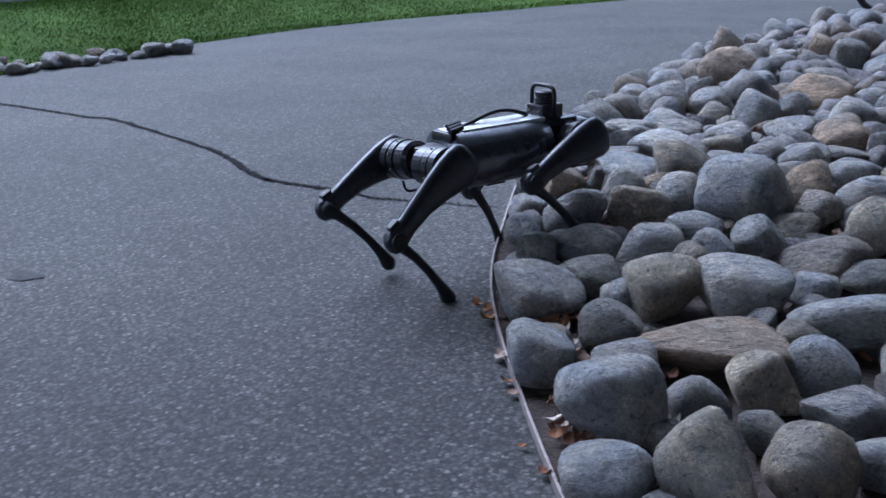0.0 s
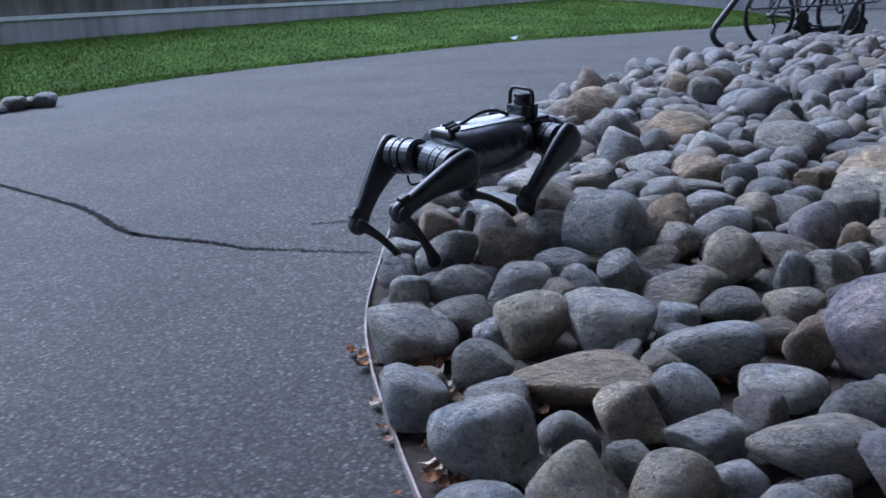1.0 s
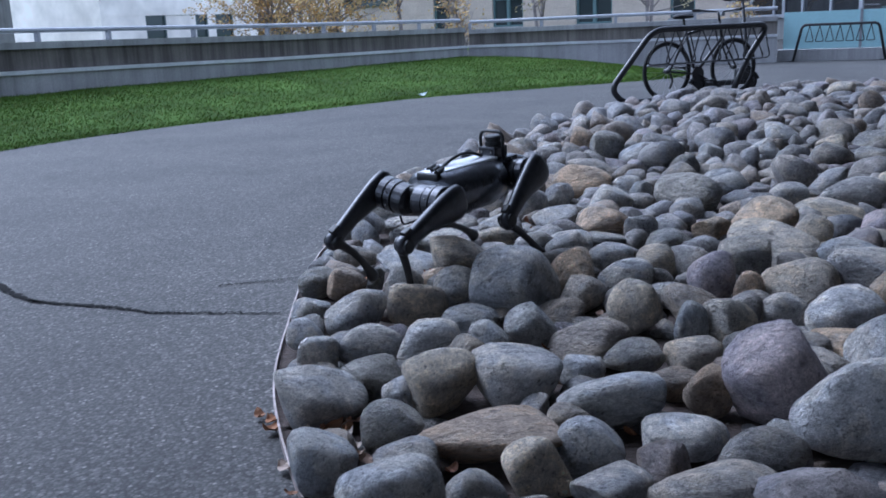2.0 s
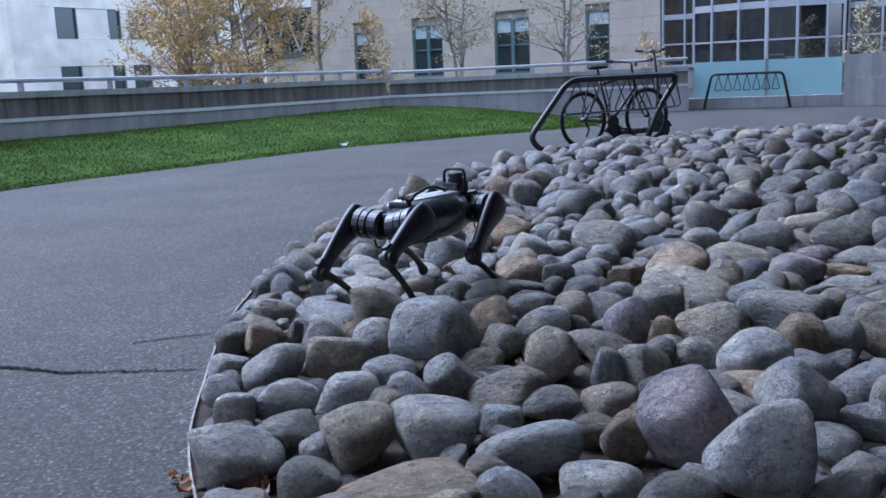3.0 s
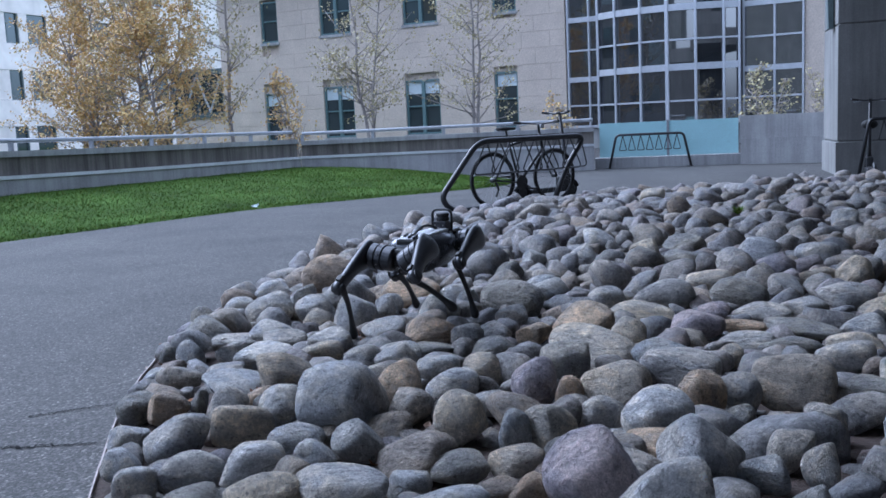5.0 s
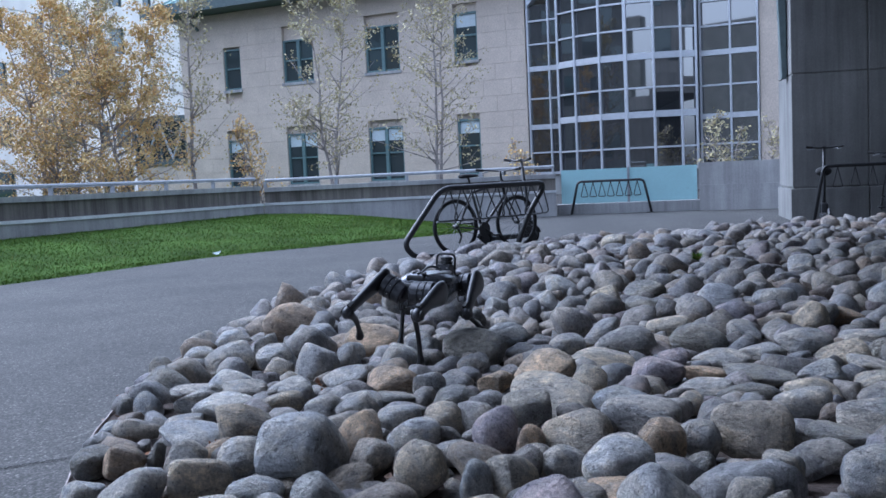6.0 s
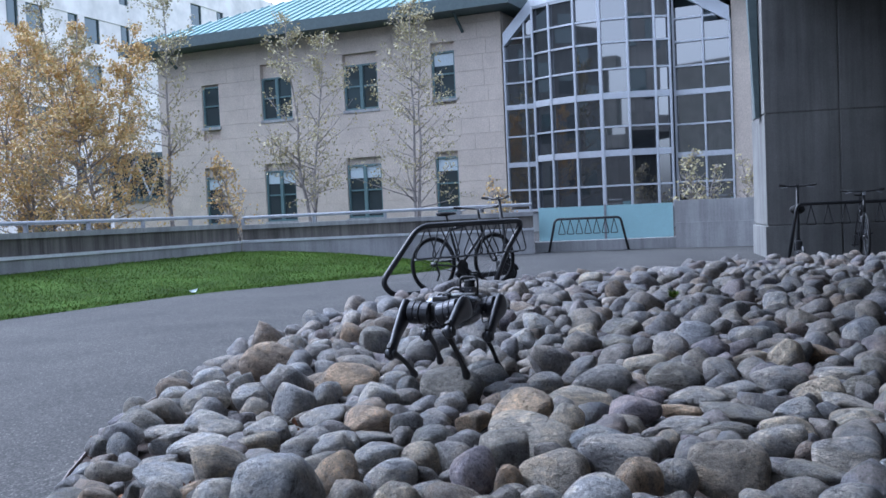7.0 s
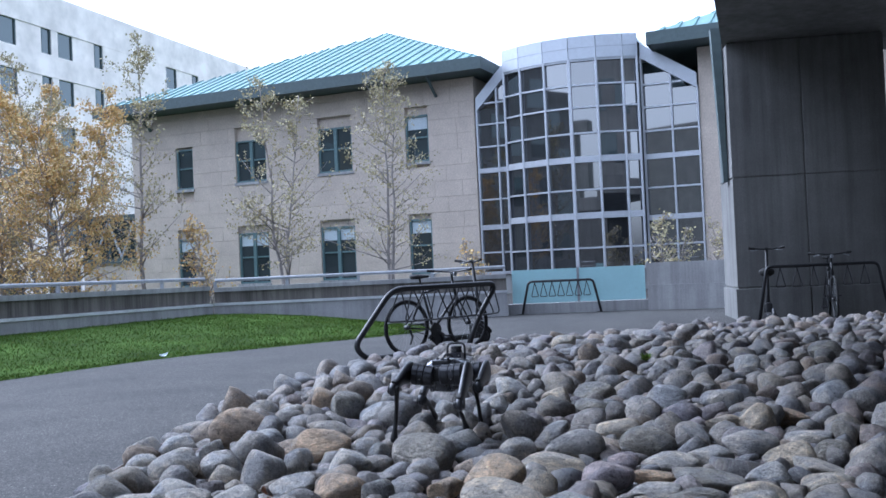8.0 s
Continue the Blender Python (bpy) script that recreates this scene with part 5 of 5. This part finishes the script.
def build_trees():
    gold, pale = "slim tree with orange-gold autumn leaves behind the parapet", "slim young tree with sparse olive-yellow leaves before the facade"
    build_tree(-12.4, 26.5, 7.0, 3.0, 1, LEAF_GOLD, 17000, 3, gold, 0.06, 0.04)
    build_tree(-11.1, 26.0, 7.6, 2.6, 11, LEAF_PALE, 3800, 2, gold, 0.06, 0.1)
    build_tree(-9.9, 25.0, 6.2, 2.8, 2, LEAF_GOLD, 15000, 3, gold, 0.06, 0.04)
    build_tree(-14.2, 29.5, 7.8, 2.8, 3, LEAF_GOLD, 6500, 2, gold, 0.065, 0.1)
    build_tree(-8.35, 26.3, 8.0, 2.7, 4, LEAF_PALE, 2800, 1, pale, 0.062, 0.16)
    build_tree(-4.75, 28.0, 6.9, 2.9, 5, LEAF_PALE, 4000, 2, pale, 0.062, 0.16)
    build_tree(-1.65, 28.5, 7.2, 3.2, 6, LEAF_PALE, 4000, 2, pale, 0.062, 0.16)
    build_tree(-6.7, 26.5, 3.0, 1.1, 7, LEAF_GOLD, 900, 3, "low autumn shrub behind the parapet", 0.07, 0.15)
    build_tree(6.45, 27.5, 2.5, 1.1, 8, LEAF_PALE, 700, 3, "low autumn shrub before the glass bay", 0.07, 0.2)
    build_tree(0.95, 25.5, 1.9, 0.8, 9, LEAF_GOLD, 320, 3, "low autumn shrub behind the parapet", 0.07, 0.2)
    build_tree(8.3, 28.5, 2.4, 0.9, 10, LEAF_PALE, 320, 2, "thin shrub before the stone wing", 0.07, 0.2)


build_cracks()
build_litter()
build_border_rocks()
build_bed_plant()
build_long_rack()
RACK_TURN = math.degrees(math.atan2(0.66, 0.80))
build_bicycle(pose(-0.50, 12.0, 0.0, 0, 0, RACK_TURN), 25.0, "black city bicycle parked along the rack")
build_scooter(pose(-0.14, 12.66, 0, 0, 0, RACK_TURN), False, "black stand-up scooter parked behind the bicycle")
build_short_rack(pose(1.72, 20.05, 0, 0, 0, -7), 1.45, 0.69, 7, "low black bicycle rack with seven wire loops")
build_short_rack(pose(4.98, 14.80, 0, 0, 0, -5), 1.78, 0.86, 6, "black bicycle rack beside the concrete pier")
build_scooter(pose(4.88, 14.15, 0, 0, 0, 76))
build_bicycle(pose(6.16, 15.30, 0.0, 0, 0, -106), 12.0, "dark bicycle in the rack beside the pier")
build_trees()



# ---- the walking robot ----
S = 1.049                     # its links against a nominal 0.25 m
HIP_X, HIP_Y, SIDE, LINK = 0.24 * S, 0.055 * S, 0.085 * S, 0.25 * S
LEGS = (("right_hind", -1, -1), ("left_hind", -1, 1), ("right_front", 1, -1), ("left_front", 1, 1))


def hull_section(x, half_w, top, bottom, n=28, p=3.0):
    """A rounded-square section of the trunk across x."""
    out = []
    for k in range(n):
        a = k * math.tau / n
        c, s = math.cos(a), math.sin(a)
        r = (abs(c) ** p + abs(s) ** p) ** (-1 / p)
        y, z = c * r * half_w, s * r
        out.append((x, y, z * top if z > 0 else -z * bottom))
    return out


def thigh_mesh(side):
    """The upper leg: a round hip housing that tapers to the knee, in the plane of the leg. z runs down the link."""
    bm = bmesh.new()
    secs = []
    for t, w, d in ((-0.235, 0.02, 0.012), (-0.22, 0.042, 0.018), (-0.16, 0.058, 0.021), (-0.05, 0.062, 0.023), (0.10, 0.058, 0.023), (0.3, 0.046, 0.022), (0.55, 0.035, 0.021), (0.8, 0.030, 0.020), (0.93, 0.033, 0.021), (1.02, 0.034, 0.021), (1.09, 0.026, 0.017), (1.12, 0.012, 0.010)):
        lean = 0.012 * math.sin(min(max(t, 0), 1) * math.pi)
        secs.append([(w * math.copysign(abs(math.cos(a)) ** 0.8, math.cos(a)) - lean, side * 0.02 + d * math.copysign(abs(math.sin(a)) ** 0.7, math.sin(a)), -LINK * t) for a in [k * math.tau / 16 for k in range(16)]])
    return loft(bm, secs)


def calf_mesh():
    """The lower leg: a thin shank, bowed, swelling into a rubber foot."""
    bm, secs = bmesh.new(), []
    for t, w, d, bow in ((-0.09, 0.010, 0.010, 0), (-0.05, 0.020, 0.014, 0), (0.03, 0.021, 0.014, 0), (0.14, 0.016, 0.012, 0.006), (0.35, 0.0135, 0.011, 0.013), (0.6, 0.0125, 0.0105, 0.013), (0.8, 0.015, 0.012, 0.008), (0.9, 0.019, 0.016, 0.004), (0.97, 0.023, 0.020, 0.0), (1.03, 0.022, 0.020, -0.001), (1.075, 0.012, 0.012, -0.002)):
        secs.append([(w * math.cos(a) + bow, d * math.sin(a), -LINK * t) for a in [k * math.tau / 14 for k in range(14)]])
    return loft(bm, secs)


def build_robot():
    r = tagged(empty("robot_dog"), "black four-legged walking robot with a lidar on its back", "robot")
    # trunk barrel with a flat top
    secs = [hull_section(x, w, t, -b, 32, 2.35) for x, w, t, b in ((-0.188, 0.06, 0.05, 0.05), (-0.174, 0.094, 0.07, 0.074), (-0.165, 0.111, 0.086, 0.092), (0.10, 0.111, 0.086, 0.094), (0.165, 0.10, 0.082, 0.082), (0.182, 0.08, 0.06, 0.062))]
    trunk = part("trunk", loft(bmesh.new(), secs), ROBOT_BLACK, r, "glossy black barrel-shaped trunk", smooth=True)
    part("top_plate", boxed(-0.14, 0.17, -0.05, 0.05, 0.074, 0.0865, bevel=0.004), TOP_PLATE, trunk, "shiny top plate, coloured pale for its sky glare")
    part("spine_block", boxed(-0.27, 0.30, -0.05, 0.05, -0.035, 0.045, bevel=0.012), ROBOT_SATIN, r)
    for k in range(5):
        for sgn in (-1, 1):
            bm = bmesh.new()
            drum(bm, pose(-0.10 + 0.05 * k, sgn * 0.1085, 0.02, 0, 0, 90) @ Matrix.Diagonal((1, 0.6, 1.5, 1)), [(-0.004, 0.008), (0.004, 0.008)], 10)
            part("vent", bm, RUBBER, trunk)
    # head fairing in front, and rear plug board
    secs = [hull_section(x, w, t, -b) for x, w, t, b in ((0.27, 0.06, 0.055, 0.05), (0.30, 0.088, 0.072, 0.055), (0.345, 0.085, 0.066, 0.055), (0.375, 0.07, 0.05, 0.045), (0.385, 0.05, 0.03, 0.03))]
    part("head", loft(bmesh.new(), secs), ROBOT_BLACK, r, "rounded black head fairing", smooth=True)
    part("neck_cover", boxed(0.16, 0.30, -0.055, 0.055, 0.045, 0.078, bevel=0.012), ROBOT_BLACK, r)
    part("plug_board", boxed(-0.185, -0.135, -0.05, 0.05, 0.05, 0.080, bevel=0.010), ROBOT_SATIN, r)
    for k in range(3):
        part("plug", tubed([(-0.185 + 0.02 * k, -0.045 + 0.035 * k, 0.086), (-0.13 + 0.02 * k, -0.03 + 0.035 * k, 0.09)], 0.008, 8), ROBOT_SATIN, r)
    for sgn in (-1, 1):
        bm = bmesh.new()
        drum(bm, pose(-0.19, sgn * 0.045, 0.02), [(-0.012, 0.014), (-0.010, 0.020), (0.01, 0.020)], 16)
        part("socket", bm, ROBOT_STEEL, r)
    # lidar tower inside its guard hoop
    x = 0.213
    part("lidar_base", boxed(x - 0.045, x + 0.04, -0.036, 0.036, 0.074, 0.118, bevel=0.004), ROBOT_STEEL, r, "dark metal sensor box")
    bm = bmesh.new()
    drum(bm, pose(x, 0, 0.116, 0, -90, 0), [(0.0, 0.030), (0.005, 0.033), (0.018, 0.033), (0.019, 0.029), (0.026, 0.029), (0.027, 0.033), (0.038, 0.033), (0.042, 0.026)])
    part("lidar_drum", bm, ROBOT_SATIN, r, "round black lidar", smooth=False)
    hoop = rounded([(x - 0.01, -0.052, 0.07), (x - 0.01, -0.052, 0.174), (x - 0.01, 0.052, 0.174), (x - 0.01, 0.052, 0.07)], 0.03, 6)
    part("guard_hoop", tubed(hoop, 0.0065, 10), ROBOT_SATIN, r, "black tubular guard hoop", smooth=True)
    for sgn in (-1, 1):
        bm = bmesh.new()
        drum(bm, pose(x - 0.047, sgn * 0.022, 0.10), [(-0.002, 0.004), (0.001, 0.004)], 8)
        part("screw", bm, SCREW, r)
    pts = [(-0.12 + 0.26 * u, 0.02 * math.sin(u * 3), 0.084 + 0.024 * math.sin(u ** 1.6 * math.pi) + 0.006 * u) for u in [k / 14 for k in range(15)]]
    part("cable", tubed(pts, 0.0065, 8), ROBOT_SATIN, r, "black looped cable", smooth=True)
    # belly hoops
    for xx, y in ((0.31, -0.05), (-0.25, 0.03), (-0.22, -0.05)):
        pts = rounded([(xx - 0.05, y, -0.05), (xx - 0.04, y, -0.085), (xx + 0.05, y, -0.085), (xx + 0.055, y, -0.05)], 0.02, 4)
        part("belly_hoop", tubed(pts, 0.004, 8), ROBOT_SATIN, r, smooth=True)
    part("belly_box", boxed(-0.04, 0.03, -0.03, 0.03, -0.10, -0.07, bevel=0.006), ROBOT_SATIN, r)
    hips, thighs, calves = {}, {}, {}
    for name, sx, sy in LEGS:
        # hip unit: origin on the roll axis; stacked motor drums that stand across
        bm = bmesh.new()
        across = pose(0, 0, 0, 0, 0, 90 * sy)
        drum(bm, across, [(-0.040 * S, 0.045), (-0.030 * S, 0.056), (0.008 * S, 0.056), (0.009 * S, 0.051), (0.014 * S, 0.051), (0.015 * S, 0.059), (0.040 * S, 0.059), (0.041 * S, 0.053), (0.046 * S, 0.053), (0.047 * S, 0.060), (SIDE - 0.012, 0.060), (SIDE - 0.006, 0.052)], 28)
        hips[name] = part("hip_motor", bm, ROBOT_STEEL, r, "gunmetal stacked hip motor drums")
        for k in range(8):
            a = (k + 0.5) * math.tau / 8
            sb = bmesh.new()
            drum(sb, pose(0.0602 * math.cos(a), sy * 0.028 * S, 0.0592 * math.sin(a)), [(-0.003, 0.003), (0.003, 0.003)], 6)
            part("screw", sb, SCREW, hips[name])
        thighs[name] = part("thigh", thigh_mesh(sy), THIGH_BLACK, r, "tapered black thigh shell", smooth=True)
        kb = bmesh.new()
        drum(kb, pose(0, sy * 0.02, -LINK, 0, 0, 90), [(-0.026, 0.018), (-0.024, 0.024), (0.024, 0.024), (0.026, 0.018)], 18)
        part("knee_cap", kb, ROBOT_SATIN, thighs[name])
        part("knee_plug", boxed(-0.045, -0.028, sy * 0.02 - 0.012, sy * 0.02 + 0.012, -LINK + 0.005, -LINK + 0.04, bevel=0.004), ROBOT_SATIN, thighs[name])
        calves[name] = part("calf", calf_mesh(), ROBOT_SATIN, thighs[name], "thin bowed black shank with rubber foot", smooth=True)
    return r, hips, thighs, calves


ROBOT, HIPS, THIGHS, CALVES = build_robot()



def motions():
    """The robot's trot: seconds, body x y z, yaw pitch roll, then roll, swing and knee of the legs (right hind, left hind, right front, left front)."""
    gait = [
        (0.00, -1.330, 2.549, 0.353, 63.1, 0.6, -0.4, -4.2, 53.4, 93.5, -6.7, 63.8, 106.3, -11.0, 69.7, 113.5, -0.5, 52.7, 78.8),
        (0.20, -1.295, 2.616, 0.376, 63.6, -4.8, -1.4, 7.2, 66.2, 85.1, -21.0, 53.8, 102.6, -10.6, 63.1, 95.1, 0.8, 39.4, 94.3),
        (0.40, -1.240, 2.770, 0.375, 61.6, -4.1, 2.9, 1.2, 75.3, 99.3, -12.1, 60.7, 91.4, -13.1, 71.9, 85.6, 3.2, 33.4, 98.3),
        (0.60, -1.212, 2.842, 0.413, 63.2, -3.1, -0.6, -13.3, 48.5, 109.6, -7.0, 63.0, 74.9, -11.2, 74.6, 71.0, 1.1, 44.9, 93.6),
        (0.80, -1.167, 2.925, 0.410, 64.0, -0.1, 1.5, -6.3, 61.4, 92.3, 23.8, 27.0, 97.6, -25.3, 62.6, 109.7, 1.1, 58.6, 93.0),
        (1.00, -1.106, 3.024, 0.423, 64.2, -0.3, 3.6, 3.5, 71.9, 111.7, -8.2, 40.1, 83.5, 0.2, 49.4, 88.7, 4.9, 26.5, 90.6),
        (1.20, -1.043, 3.146, 0.420, 62.3, -1.3, 2.0, -12.6, 63.8, 102.4, 2.0, 71.4, 115.9, -12.0, 83.4, 97.1, 4.5, 57.2, 100.7),
        (1.50, -1.013, 3.359, 0.418, 62.4, 3.7, 5.1, 6.1, 55.6, 112.9, 15.4, 65.6, 137.7, -1.8, 91.2, 109.6, 12.4, 48.3, 115.0),
        (1.80, -1.003, 3.356, 0.463, 63.6, -3.5, 0.5, -7.6, 71.8, 80.2, -4.7, 66.1, 117.6, -7.5, 48.8, 106.1, 10.9, 37.9, 106.3),
        (2.00, -0.930, 3.353, 0.432, 65.7, -1.7, 0.7, 1.6, 72.3, 83.9, 10.9, 56.6, 104.1, -10.4, 58.7, 107.3, 10.1, 40.4, 107.3),
        (2.20, -0.909, 3.375, 0.392, 66.0, -3.0, -0.0, -13.6, 92.0, 97.0, 8.1, 68.5, 105.5, -15.1, 65.5, 101.5, 2.7, 43.2, 108.2),
        (2.50, -0.875, 3.509, 0.440, 65.6, -1.5, -0.3, 0.7, 71.5, 88.0, 24.7, 58.8, 110.9, -7.5, 56.8, 117.4, 5.3, 76.2, 80.2),
        (2.75, -0.847, 3.622, 0.441, 65.5, -0.2, -0.6, -21.2, 72.5, 100.1, -1.4, 85.5, 98.5, -23.5, 46.6, 121.1, 20.9, 45.5, 98.8),
        (3.05, -0.813, 3.756, 0.451, 65.1, 1.4, -0.8, -10.7, 66.2, 98.3, 4.2, 45.3, 102.9, -2.9, 51.3, 95.8, 12.2, 51.0, 104.6),
        (3.30, -0.785, 3.867, 0.457, 64.8, 2.6, -1.0, -10.3, 80.1, 104.9, 3.8, 64.6, 101.0, -15.0, 71.5, 90.4, -4.5, 59.9, 109.2),
        (3.50, -0.774, 3.939, 0.461, 61.9, 1.6, -2.3, -36.7, 65.0, 112.4, 11.7, 60.1, 90.9, -14.8, 72.5, 84.9, 5.8, 59.3, 103.6),
        (3.70, -0.736, 4.006, 0.422, 62.3, 3.5, -3.0, -21.2, 72.5, 100.1, -1.4, 85.5, 98.5, -23.5, 46.6, 121.1, 20.9, 45.5, 98.8),
        (4.00, -0.696, 4.063, 0.418, 65.5, 5.1, 1.6, -19.9, 81.7, 94.7, 17.5, 33.5, 88.0, -10.1, 52.9, 118.8, 2.6, 31.0, 114.6),
        (4.20, -0.690, 4.124, 0.418, 66.4, 1.8, 0.1, -14.0, 84.0, 100.9, 18.3, 45.0, 88.0, -12.9, 58.1, 111.6, 7.6, 52.5, 112.0),
        (4.50, -0.665, 4.279, 0.440, 69.0, -3.1, -2.5, -24.0, 82.2, 99.3, 28.3, 73.1, 122.9, -10.1, 61.9, 127.3, 5.1, 76.8, 86.4),
        (4.70, -0.582, 4.358, 0.500, 69.4, -1.9, 1.8, -2.4, 82.8, 94.6, -0.3, 52.8, 96.4, 0.5, 50.3, 91.3, 1.0, 41.3, 92.2),
        (5.00, -0.544, 4.489, 0.457, 69.1, -0.9, 1.1, -32.6, 66.7, 112.5, 6.1, 64.8, 90.4, -14.5, 71.6, 84.1, 4.2, 57.9, 103.5),
        (5.25, -0.512, 4.598, 0.457, 68.9, -0.2, 0.5, 0.7, 71.5, 88.0, 24.7, 58.8, 110.9, -7.5, 56.8, 117.4, 5.3, 76.2, 80.2),
        (5.50, -0.481, 4.707, 0.458, 68.7, 0.6, -0.1, -10.7, 66.2, 98.3, 4.2, 45.3, 102.9, -2.9, 51.3, 95.8, 12.2, 51.0, 104.6),
        (5.80, -0.443, 4.838, 0.439, 68.5, 1.5, -0.8, -33.6, 75.9, 120.2, 20.4, 75.9, 92.4, 7.3, 68.8, 117.9, 7.0, 62.6, 103.2),
        (6.00, -0.359, 4.864, 0.451, 69.8, 3.6, 2.9, 0.3, 73.1, 94.3, 25.2, 53.6, 109.1, -12.4, 56.4, 120.1, 4.4, 77.1, 82.1),
        (6.30, -0.292, 4.886, 0.482, 71.7, 2.1, 0.0, 4.9, 77.1, 103.1, 14.3, 49.3, 96.4, 1.5, 71.0, 114.8, -6.8, 49.1, 110.0),
        (6.50, -0.230, 4.918, 0.471, 68.2, 0.5, 0.9, -8.3, 83.9, 115.2, 13.7, 59.6, 97.8, 5.6, 80.0, 112.0, 3.4, 48.6, 99.0),
        (6.80, -0.169, 5.020, 0.460, 65.4, 0.1, -0.9, -13.4, 54.4, 115.4, -1.0, 85.8, 60.8, -11.9, 48.4, 107.8, 10.0, 63.3, 102.1),
        (7.00, -0.115, 5.089, 0.507, 67.4, 3.5, -0.3, -11.9, 67.3, 98.1, 1.7, 40.2, 100.7, -3.9, 55.2, 96.7, 11.3, 51.3, 102.7),
        (7.30, -0.122, 5.142, 0.472, 70.2, -0.1, -5.9, -27.4, 76.2, 113.6, 10.5, 69.9, 82.1, -8.0, 72.4, 92.4, 8.5, 65.3, 100.2),
        (7.50, -0.073, 5.207, 0.484, 73.0, 2.2, -0.2, -17.8, 88.1, 109.2, 6.2, 35.8, 100.8, -2.0, 29.6, 98.6, 26.7, 51.0, 107.9),
        (7.80, -0.034, 5.330, 0.497, 75.2, 4.8, -1.7, 0.0, 76.6, 104.7, 10.7, 56.2, 93.5, -0.9, 65.8, 100.7, -4.9, 61.7, 113.7),
        (8.00, 0.001, 5.422, 0.471, 76.0, 5.0, -0.7, -0.9, 55.2, 111.1, 8.9, 72.3, 84.5, -1.3, 71.6, 98.7, 3.5, 54.6, 119.0),
    ]
    walk(ROBOT, [(g[0], pose(g[1], g[2], g[3], g[6], g[5], g[4])) for g in gait])
    for i, (name, sx, sy) in enumerate(LEGS):
        root = [(g[0], pose(sx * HIP_X, sy * HIP_Y, 0, g[7 + 3 * i])) for g in gait]
        walk(HIPS[name], root)
        walk(THIGHS[name], [(t, m @ pose(0, sy * SIDE, 0, 0, g[8 + 3 * i], 0)) for (t, m), g in zip(root, gait)])
        walk(CALVES[name], [(g[0], pose(0, 0, -LINK, 0, -g[9 + 3 * i], 0)) for g in gait])


motions()
